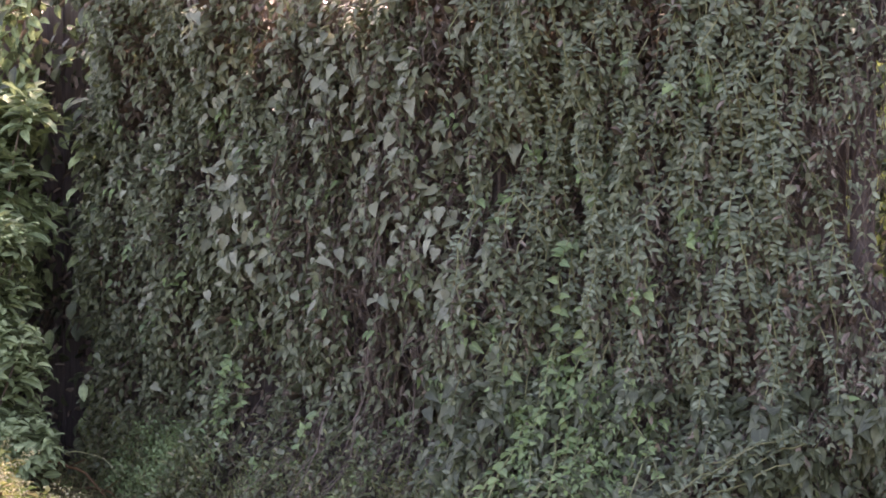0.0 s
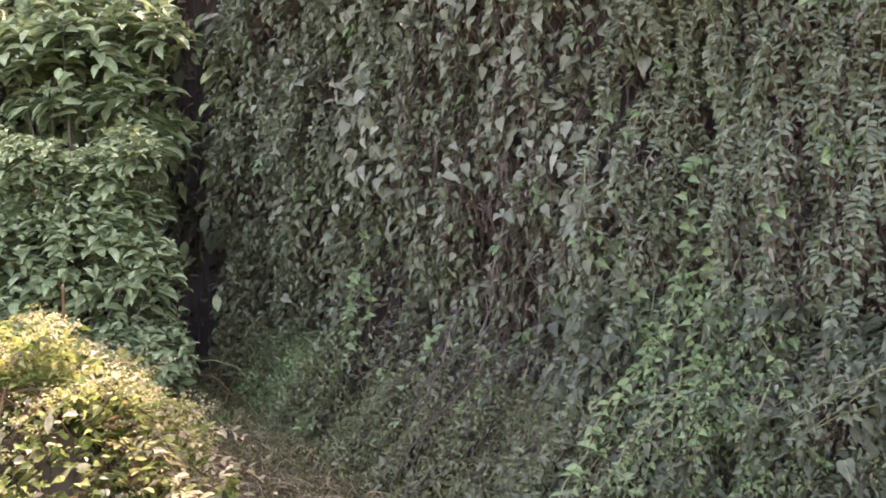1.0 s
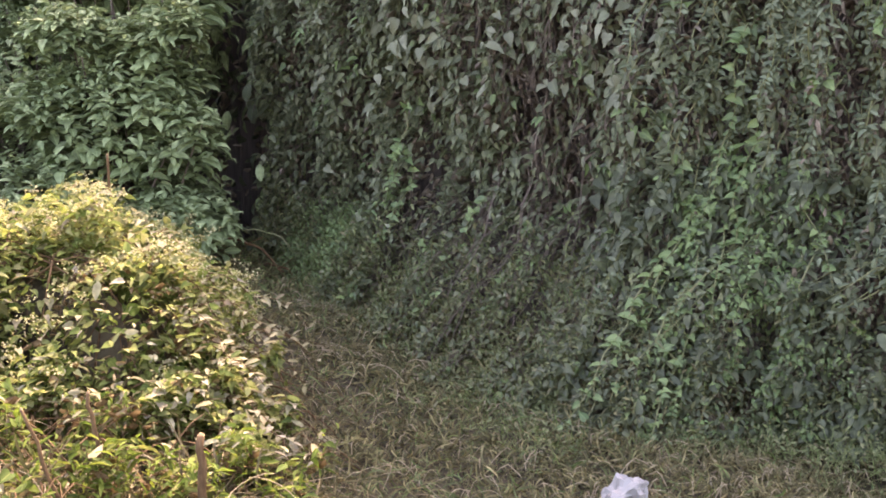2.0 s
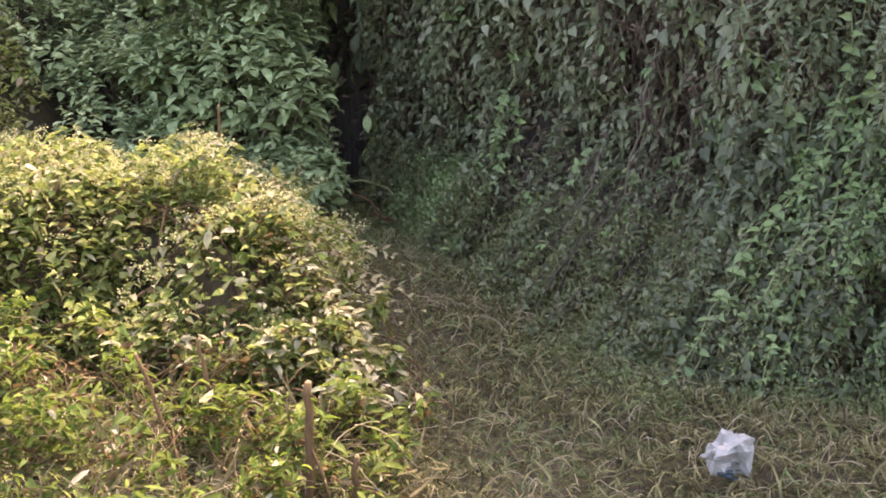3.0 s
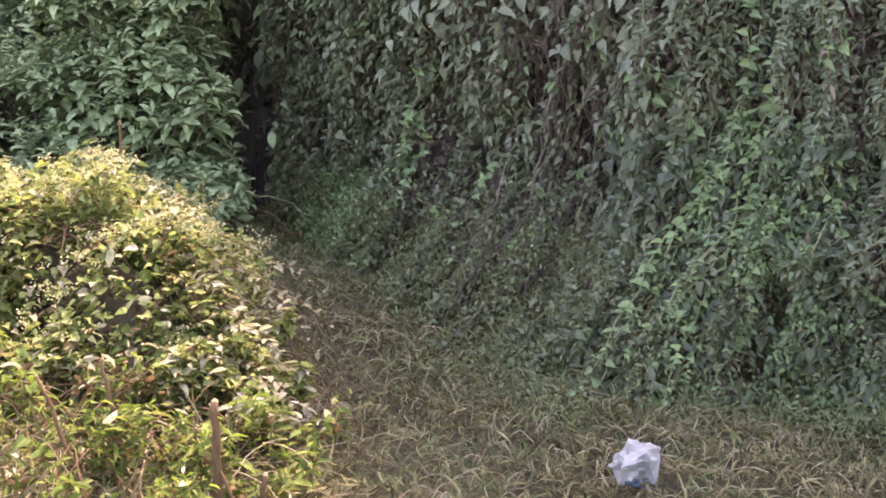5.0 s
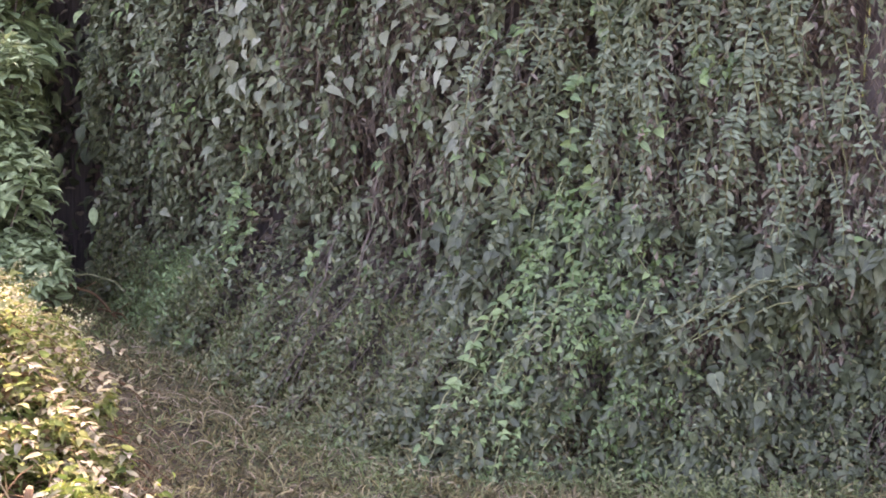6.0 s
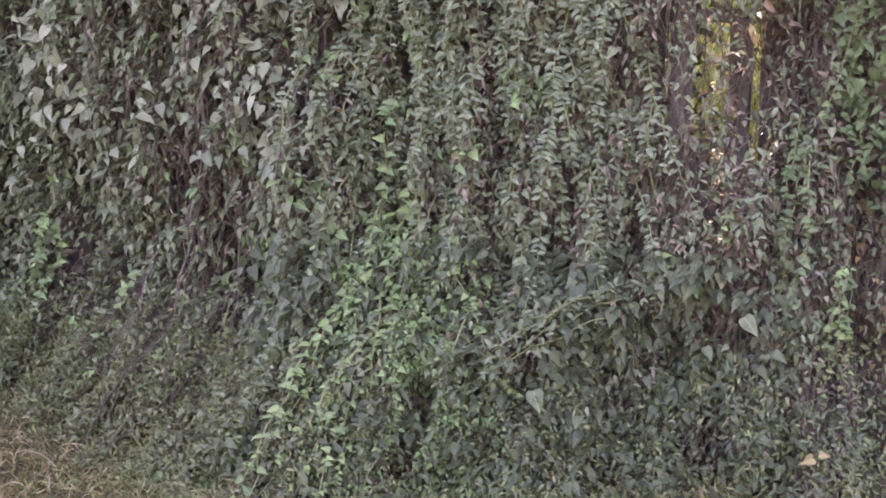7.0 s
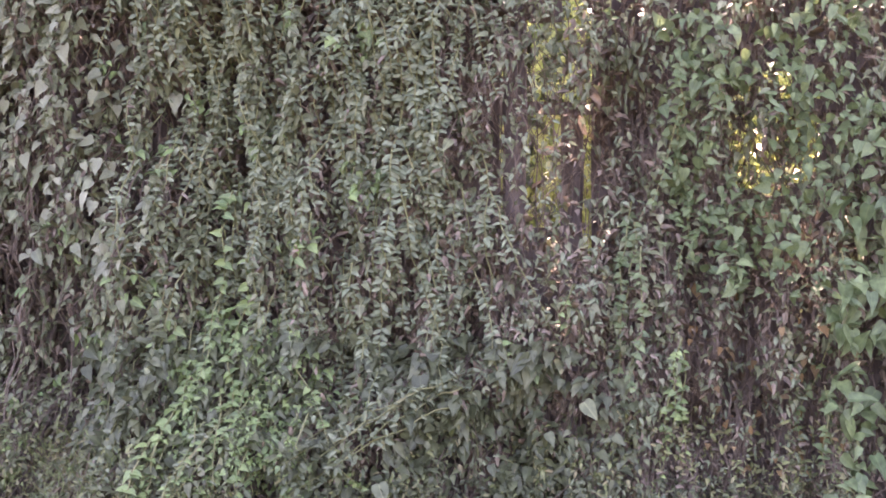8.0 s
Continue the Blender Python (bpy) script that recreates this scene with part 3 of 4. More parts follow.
def build_growth():
    # dead leaves and dry stems deep in the growth
    v = thing("dead_vine_mat", fence_point(0, 0), "mat of dead brown leaves and dry vine stems inside the growth", "dead vines")
    wall_leaves(v, CURLED, 14000, (-7.5, 5.5, 0.05, 3.4), (0.06, 0.12), M_DRY, extra=(-0.24, -0.06), keep_thin=0.02, rest="dead_leaves", mess=0.8)
    stems(v, "stem_tangle", 900, (-2.6, 4.6, 0.6, 3.4), (0.5, 1.6), (0.0015, 0.005), extra=-0.03, keep_thin=0.12)
    stems(v, "stem_tangle", 800, (1.2, 3.6, 0.5, 2.8), (0.3, 1.3), (0.0012, 0.0034), extra=0.04, drift=0.25, tangle=0.07, keep_thin=0.12)
    stems(v, "stem_tangle", 260, (-0.9, 0.5, 1.0, 3.3), (0.5, 1.3), (0.002, 0.005), extra=0.06, tangle=0.03)
    # extra leaves added behind the upper growth to stop sun spots
    wall_leaves(v, CURLED, 7000, (-2.6, 2.0, 2.5, 3.6), (0.06, 0.11), M_DRY, extra=(-0.3, -0.08), keep_thin=0.02, rest="upper_dead_leaves", mess=0.8)
    wall_leaves(v, CURLED, 6000, (-2.4, 4.4, 0.05, 3.3), (0.03, 0.07), M_DRY, weight=lambda s, z: np.clip(0.25 + 0.6 * soft(s, 1.4, 3.4, 0.4) * soft(z, 0, 1.9, 0.4) + 0.35 * patch(s, z), 0.02, 1) * np.where(s < -0.9, 0.3, 1), extra=(-0.06, 0.09), rest="dead_leaves", mess=0.7)

    wall_leaves(v, HEART, 60, (2.7, 3.7, 0.4, 1.4), (0.03, 0.065), M_RUST, weight=lambda s, z: soft(s, 2.95, 3.4, 0.2) * soft(z, 0.6, 1.25, 0.15), extra=(0.02, 0.12), parts=60, rest="hanging_dead_leaves", mess=0.7)

    # dark creeper over most of the fence
    v = thing("creeper", fence_point(-1.2, 0), "dense dark green heart-leaved creeper covering the fence", "climbing plant")
    wall_leaves(v, HEART, 29000, (-2.62, 1.2, 0.05, 3.6), (0.026, 0.064), M_DARK, weight=lambda s, z: np.clip((0.6 + 0.35 * patch(s, z * 0.6) + 0.45 * folds(s, z * 0.22)) * (1 - 0.75 * step(s, 0.1, 0.9)) * (1 - 0.5 * soft(s, -0.4, 0.3, 0.25) * soft(z, 0.9, 2.4, 0.3)), 0.03, 1), parts=260, up=1.35, down=0.6, out=0.75)
    v = thing("creeper", fence_point(2.5, 0), "thin dark green creeper among brown stems on the fence", "climbing plant")
    wall_leaves(v, HEART, 15000, (0.6, 5.2, 0.05, 3.4), (0.022, 0.058), M_DARK, weight=lambda s, z: np.clip(0.5 + 0.5 * patch2(s, z) + 0.4 * folds(s, z * 0.22), 0.05, 1) * (1 - 0.2 * soft(s, 1.8, 3.3, 0.3) * soft(z, 0.5, 1.8, 0.3)), parts=240, keep_thin=0.3, up=1.3, down=0.6, out=0.75)
    wall_leaves(v, OVAL, 5200, (1.0, 3.6, 0.3, 3.2), (0.025, 0.055), M_GREY, weight=lambda s, z: np.clip(0.5 + 0.6 * patch(s * 1.4, z), 0.1, 1), extra=(-0.02, 0.12), keep_thin=0.1, rest="small_leaves", mess=0.8)
    v = thing("broad_leaf_climber", fence_point(-5, 0), "dark large-leaved climber at the fence corner in shade", "climbing plant")
    wall_leaves(v, BROAD, 9000, (-7.5, -2.55, 0.05, 4.0), (0.09, 0.17), M_DEEP, weight=lambda s, z: 1 - 0.55 * soft(s, -3.05, -2.6, 0.1) * (z < 2.9), parts=120)

    # the dark leaf colour here stands for the shade inside the corner
    v = thing("hollow_climber", fence_point(-2.85, 0), "large climber leaves deep in the corner, coloured dark for its shade", "climbing plant")
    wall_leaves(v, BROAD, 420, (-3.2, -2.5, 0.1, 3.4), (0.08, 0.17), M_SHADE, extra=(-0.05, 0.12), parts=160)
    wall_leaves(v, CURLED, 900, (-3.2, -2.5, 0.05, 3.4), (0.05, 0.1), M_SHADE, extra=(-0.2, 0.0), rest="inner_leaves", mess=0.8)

    # pale hanging heart leaves
    v = thing("heart_leaf_vine", fence_point(-0.6, 2.4), "hanging vine with pale green heart-shaped leaves on the fence", "climbing plant")
    wall_leaves(v, HEART, 460, (-1.75, 0.5, 1.3, 3.5), (0.05, 0.095), M_PALE, weight=lambda s, z: np.clip(soft(s, -1.3, 0.25, 0.3) * soft(z, 1.6, 3.5, 0.35) * (0.55 + 0.6 * patch(s * 1.3, z * 0.5)), 0, 1), extra=(0.04, 0.13), parts=280, down=0.9, mess=0.6, up=0.35)
    wall_leaves(v, HEART, 450, (-2.6, 0.6, 0.5, 3.4), (0.04, 0.075), M_PALE, extra=(0.04, 0.12), down=0.9, mess=0.6, up=0.35)

    # grey-green small-leaved trailing shoots
    v = thing("trailing_creeper", fence_point(1.2, 2), "grey-green small-leaved creeper hanging in long shoots", "climbing plant")
    st = list(zip(*pick(150, (0.35, 2.0, 1.3, 3.5), lambda s, z: 0.35 + 0.65 * soft(s, 0.5, 1.7, 0.2))))
    strands(v, st, 0.02, (0.035, 0.06), OVAL, M_GREY, M_GREENSTEM, parts=260, length=(0.5, 1.3), drift=0.16)
    st = [(1.7, 2.5), (1.66, 2.2), (1.6, 1.9), (1.55, 1.6)]
    strands(v, st, 0.014, (0.045, 0.065), OVAL, M_GREY, M_GREENSTEM, length=(0.9, 1.1), drift=0.05, lift=0.12)
    for k in range(7):
        # shoots that arch sideways over the hollow at the foot
        tt = np.linspace(0, 1, 14)
        ss = 2.02 - rng.uniform(0, 0.12) - (0.7 + rng.uniform(-0.1, 0.15)) * tt
        zz = 0.9 + rng.normal(0, 0.03) - 0.42 * tt ** 1.5 + rng.normal(0, 0.008, 14)
        P, N = face(ss, zz, np.full(14, 0.1 + rng.uniform(-0.03, 0.06)))
        shoot = child("shoot", tubes_mesh("shoot", [(P, 0.0035 * np.linspace(1.2, 0.6, 14))], M_GREENSTEM, 4), v)
        q = np.repeat(np.arange(14), 3)
        plant_leaves(shoot, OVAL, P[q] + rng.normal(0, 0.012, (42, 3)), N[q] * 0.6 + rng.normal(0, 0.6, (42, 3)) + np.array((0, 0, -0.1)), N[q] * 0.7 + np.array((0, 0, 0.7)) + rng.normal(0, 0.3, (42, 3)), rng.uniform(0.03, 0.058, 42), M_GREY, 42)

    wall_leaves(v, OVAL, 330, (1.9, 2.55, 1.5, 2.8), (0.02, 0.045), M_GREY, extra=(-0.1, 0.1), keep_thin=1.0, rest="sparse_leaves", mess=0.9)
    strands(v, [(2.02, 2.7), (2.2, 2.75), (2.3, 2.6), (2.42, 2.75), (2.12, 2.5), (2.26, 2.2)], 0.03, (0.022, 0.045), OVAL, M_GREY, M_STEM, length=(0.4, 0.9), drift=0.08, radius=0.002)

    # fresh green hump at the foot
    v = thing("fresh_creeper", fence_point(0.7, 0), "fresh light green creeper heaped at the foot of the fence", "climbing plant")
    wall_leaves(v, HEART, 1900, (0.2, 2.0, 0.05, 1.5), (0.02, 0.05), M_BRIGHT, weight=lambda s, z: soft(s - 0.35 * (1.0 - z), 0.8, 1.03, 0.28) * soft(z, 0.3, 0.9, 0.35) * np.clip(0.45 + 0.8 * patch(s * 1.5, z * 1.5), 0.02, 1), extra=(0.0, 0.14), parts=280, up=0.8)
    st = [(0.62, 1.15), (0.66, 1.0), (0.72, 0.9), (0.6, 0.75), (0.85, 1.75), (0.92, 1.5)]
    strands(v, st, 0.03, (0.04, 0.07), HEART, M_BRIGHT, M_GREENSTEM, parts=200, length=(0.6, 0.9), drift=0.1, lift=0.12)
    st = list(zip(*pick(14, (0.75, 1.4, 0.5, 1.2))))
    strands(v, st, 0.024, (0.03, 0.055), HEART, M_BRIGHT, M_GREENSTEM, length=(0.4, 0.8), drift=0.15, lift=0.12)
    wall_leaves(v, HEART, 700, (-2.4, 1.6, 0.05, 2.6), (0.035, 0.07), M_BRIGHT, weight=lambda s, z: step(patch2(s * 1.8 + 3, z * 1.8), 0.55, 1.0), extra=(0.02, 0.1), rest="scattered_leaves")
    strands(v, [(-1.22, 1.3), (-1.26, 1.2), (-1.2, 1.05), (-1.3, 0.95), (-0.6, 0.9), (-0.35, 0.75)], 0.026, (0.04, 0.07), HEART, M_BRIGHT, M_GREENSTEM, length=(0.35, 0.55), drift=0.06, lift=0.1)
    v = thing("corner_weeds", fence_point(-2, 0), "fresh green low weeds and grass heaped at the fence corner", "weeds")
    hump = lambda s, z: soft(s - 0.3 * (z - 0.4), -1.98, -1.45, 0.22) * soft(z, 0.15, 0.6, 0.12) * np.clip(0.6 + 0.5 * patch(s * 2, z * 2), 0.05, 1)
    wall_leaves(v, OVAL, 2600, (-2.8, -1.3, 0.03, 0.8), (0.02, 0.045), M_BRIGHT, weight=hump, extra=(0.02, 0.22), down=-0.1, out=0.4, mess=0.8, up=0.9, parts=200)
    wall_leaves(v, BLADE, 1300, (-2.8, -1.2, 0.03, 0.8), (0.05, 0.11), M_GRASSGREEN, weight=hump, extra=(0.02, 0.2), down=-0.5, out=0.5, mess=0.7, rest="grass_blades")
    # darker leaf colour paints the shade under the hump at the foot
    v = thing("round_leaf_creeper", fence_point(1.4, 0), "round-leaved creeper at the fence foot, coloured darker for shade", "climbing plant")
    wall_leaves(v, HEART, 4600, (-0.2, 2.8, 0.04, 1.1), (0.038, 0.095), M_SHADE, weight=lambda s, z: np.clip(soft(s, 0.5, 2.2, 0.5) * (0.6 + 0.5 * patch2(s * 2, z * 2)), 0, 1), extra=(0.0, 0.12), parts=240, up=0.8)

    # right-hand vine with large heart leaves and its hanging shoots
    v = thing("large_heart_vine", fence_point(3.4, 1.5), "bright green vine with large heart-shaped leaves on the fence", "climbing plant")
    wall_leaves(v, HEART, 1750, (2.7, 4.4, 1.3, 2.95), (0.028, 0.074), M_BIG, weight=lambda s, z: np.clip(soft(s, 2.85, 4.2, 0.15) * (0.7 + 0.5 * patch2(s * 1.4, z * 1.4)), 0, 1), extra=(0.1, 0.24), parts=260, keep_thin=0.25, mess=0.95, down=0.7, up=0.7)
    wall_leaves(v, HEART, 520, (3.3, 4.6, 0.1, 1.7), (0.06, 0.14), M_BIG, weight=lambda s, z: soft(s + 0.1 * patch(s, z), 3.5, 4.5, 0.12), extra=(0.12, 0.28), mess=0.75, down=0.8, up=0.7)
    st = [(2.78, 2.3), (2.82, 2.15), (2.86, 2.05), (2.95, 2.2), (2.6, 1.7), (2.64, 1.6), (2.68, 1.5), (3.45, 1.5), (3.5, 1.3), (3.42, 0.9), (2.5, 2.9)]
    strands(v, st, 0.022, (0.03, 0.056), HEART, M_BIG, M_GREENSTEM, parts=150, length=(0.45, 0.7), drift=0.06, lift=0.12)
    strands(v, [(2.8, 1.12), (2.84, 1.05), (2.82, 0.95)], 0.025, (0.025, 0.048), HEART, M_BRIGHT, M_GREENSTEM, length=(0.35, 0.5), drift=0.08, lift=0.12)
    strands(v, [(3.15, 1.5), (2.4, 1.35), (2.1, 1.1), (2.25, 1.0)], 0.035, (0.025, 0.05), HEART, M_BRIGHT, M_GREENSTEM, length=(0.15, 0.3), drift=0.12, lift=0.1)

    # weeds that cover the foot of the growth
    v = thing("foot_weeds", fence_point(-1, 0), "tangled low weeds and grass at the foot of the fence", "weeds")
    wall_leaves(v, OVAL, 17000, (-3.0, 3.6, 0.02, 0.8), (0.025, 0.058), M_WEED, weight=lambda s, z: np.clip((1 - z / 0.85) * (0.7 + 0.5 * patch2(s * 2, z * 2)), 0.02, 1), extra=(-0.02, 0.12), down=0.2, out=0.5, mess=0.8, up=0.9, parts=120)
    # low leaves in the darkened green, painting shade along the foot
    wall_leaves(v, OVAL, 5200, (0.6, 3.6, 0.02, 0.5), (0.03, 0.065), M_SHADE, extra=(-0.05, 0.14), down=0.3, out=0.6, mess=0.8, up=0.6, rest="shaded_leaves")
    wall_leaves(v, OVAL, 2800, (-2.4, 2.3, 0.01, 0.12), (0.02, 0.045), M_WEED, weight=lambda s, z: np.clip(0.1 + 0.9 * step(patch2(s * 2.6, z * 9), -0.2, 0.8), 0.03, 1), extra=(0.0, 0.4), down=-0.1, out=0.3, mess=0.8, up=1.1, rest="creeping_leaves")
    wall_leaves(v, BLADE, 4200, (-2.4, 2.3, 0.01, 0.1), (0.05, 0.12), M_GRASSGREEN, extra=(0.0, 0.5), down=-0.4, out=0.5, mess=0.9, up=0.8, rest="low_blades")
    wall_leaves(v, BLADE, 3800, (-3.0, 1.2, 0.02, 0.55), (0.06, 0.16), M_GRASSDRY, extra=(-0.02, 0.08), down=-0.3, out=0.5, mess=0.9, up=0.9, rest="dry_blades")
    wall_leaves(v, BLADE, 5200, (-3.0, 0.6, 0.02, 0.6), (0.06, 0.16), M_GRASSGREEN, extra=(-0.02, 0.08), down=-0.3, out=0.5, mess=0.9, up=0.9, rest="green_blades")


build_growth()


# ---- shrubs ----
shrub_gaps = waves(71, 0.32)


def shrub(name, label, lobes, n, size, material, shape=BROAD, parts=160, stems_n=26, base=None, flat=0.5):
    at = Vector(base)
    t = thing(name, at, label, "shrub")
    vol = np.array([r[0] * r[2] for _, r in lobes]); vol = vol / vol.sum()
    A, T, N_, Z = [], [], [], []
    lines = []
    for (c, r), w in zip(lobes, vol):
        # rosettes of leaves at shoot ends over the outer shell
        m = int(n * w / 7)
        d = unit(rng.normal(0, 1, (m, 3)))
        d[:, 2] = np.where(d[:, 2] < -0.35, -d[:, 2], d[:, 2])
        rad = rng.uniform(0.6, 1.12, m) + 0.1 * np.sin(5 * d[:, 0] + 3) * np.cos(6 * d[:, 2])
        C = np.array(c) + d * np.array(r) * rad[:, None]
        C = C[rng.uniform(0, 1, m) < np.clip(0.55 + 0.6 * shrub_gaps(C[:, 0] + C[:, 1], C[:, 2]), 0.12, 1)]
        d = unit(C - np.array(c)); m = len(C)
        ax = unit(d * 0.4 + np.array((0, 0, 0.9)) + rng.normal(0, 0.15, (m, 3)))
        for k in range(7):
            a = k * 2.4 + rng.uniform(0, 6.28, m)
            e1 = unit(np.cross(ax, rng.normal(0, 1, (m, 3)))); e2 = np.cross(ax, e1)
            out = e1 * np.cos(a)[:, None] + e2 * np.sin(a)[:, None]
            A.append(C + ax * (0.016 * k - 0.05)); T.append(out * 1.0 + ax * (0.0 + 0.11 * k) + np.array((0, 0, -0.1)))
            N_.append(ax + rng.normal(0, 0.2, (m, 3))); Z.append(rng.uniform(*size, m) * (1.1 - 0.08 * k))
        for q in range(int(stems_n * w) + 2):
            e = C[rng.integers(0, m)]
            b = np.array((at[0], at[1], at[2])) + rng.normal(0, 0.1, 3) * np.array((1, 1, 0))
            tt = np.linspace(0, 1, 8)[:, None]
            mid = (b + e) / 2 + np.array((0, 0, 0.15))
            lines.append(((1 - tt) ** 2 * b + 2 * tt * (1 - tt) * mid + tt ** 2 * e, np.linspace(0.014, 0.004, 8)))
    P, T, N_, Z = (np.concatenate(v) for v in (A, T, N_, Z))
    o = rng.permutation(len(P))
    for ln in lines:
        child("branch", tubes_mesh("branch", [ln], M_STEM, 5), t)
    plant_leaves(t, shape, P[o], T[o], N_[o], Z[o], material, parts, narrow=rng.uniform(0.6, 0.9, len(P)))
    return t


shrub("leafy_shrub", "dark green leafy shrub in shade beside the sunlit mound", [((-2.9, 7.15, 0.95), (0.6, 0.45, 0.6)), ((-2.5, 6.95, 0.5), (0.3, 0.3, 0.32)), ((-2.65, 7.1, 1.35), (0.3, 0.3, 0.4)), ((-2.5, 7.05, 1.62), (0.2, 0.2, 0.24)), ((-2.38, 6.98, 1.08), (0.2, 0.2, 0.2)), ((-2.3, 6.9, 0.62), (0.2, 0.2, 0.16)), ((-3.1, 7.0, 1.6), (0.26, 0.2, 0.22))], 17000, (0.06, 0.125), M_DEEP, base=(-2.85, 7.2, 0.05), parts=280)
shrub("leafy_shrub", "dense green shrub in shade behind the mound", [((-3.6, 7.7, 1.25), (0.75, 0.45, 0.6)), ((-4.5, 8.2, 1.7), (0.9, 0.5, 0.7)), ((-3.45, 7.15, 0.85), (0.5, 0.35, 0.5)), ((-2.6, 6.65, 0.4), (0.4, 0.3, 0.35)), ((-3.35, 6.6, 0.55), (0.45, 0.3, 0.45)), ((-4.2, 7.4, 1.2), (0.5, 0.4, 0.5))], 18000, (0.045, 0.1), M_DEEP, base=(-3.8, 7.9, 0.6), parts=160)
shrub("broad_leaf_shrub", "tall dark shrub with large drooping leaves in the fence corner", [((-3.05, 7.95, 2.15), (0.55, 0.35, 0.6)), ((-2.7, 7.75, 1.85), (0.3, 0.25, 0.4)), ((-3.7, 8.2, 2.15), (0.7, 0.35, 0.6)), ((-2.62, 7.8, 2.45), (0.25, 0.2, 0.3))], 3600, (0.11, 0.2), M_DEEP, base=(-3.0, 8.0, 0.1), parts=240, stems_n=6)


# ---- sunlit mound and bank of creeper ----
mound_patch = waves(41, 0.5)
hummock = waves(42, 0.33)


def on_bank(n, area, weight, lift):
    x = rng.uniform(area[0], area[1], n * 4); y = rng.uniform(area[2], area[3], n * 4)
    k = rng.uniform(0, 1, len(x)) < weight(x, y)
    x, y = x[k][:n], y[k][:n]
    e = 0.05
    h = ground_height(x, y)
    gx, gy = (ground_height(x + e, y) - h) / e, (ground_height(x, y + e) - h) / e
    N = unit(np.stack([-gx, -gy, np.ones_like(x)], 1))
    P = np.stack([x, y, h], 1) + N * (rng.uniform(*lift, len(x)) + 0.065 * (1 + mound_patch(x, y)) + 0.075 * hummock(x, y))[:, None]
    return P, N


def bank_leaves(parent, shape, n, area, weight, lift, size, material, parts=0, rest="leaves", mess=0.45, slim=(0.6, 1.05)):
    P, N = on_bank(n, area, weight, lift)
    k = len(P)
    tip = rng.normal(0, 1, (k, 3)) * np.array((1, 1, 0.35)) + np.array((0, -0.25, -0.25)) + N * 0.1
    nrm = N * 0.35 + np.array((0, 0.15, 0.9)) + rng.normal(0, mess, (k, 3))
    plant_leaves(parent, shape, P, tip, nrm, size[0] + (size[1] - size[0]) * 1.5 * rng.beta(1.2, 2.4, k), material, parts, rest=rest, narrow=rng.uniform(*slim, k))


def on_mound(x, y):
    """The grown-over ground: the mound, the bank and the weeds before them."""
    edge = np.interp(y, [0.8, 2.5, 3.4, 4.1, 4.55, 4.85, 5.4, 5.8, 6.2, 7.0, 8.4], [-1.9, -0.95, -0.66, -0.95, -1.25, -1.45, -1.65, -2.1, -3.3, -4.2, -5.1]) + 0.1 * ground_lump(x * 2, y * 2)
    return (x < edge).astype(float)


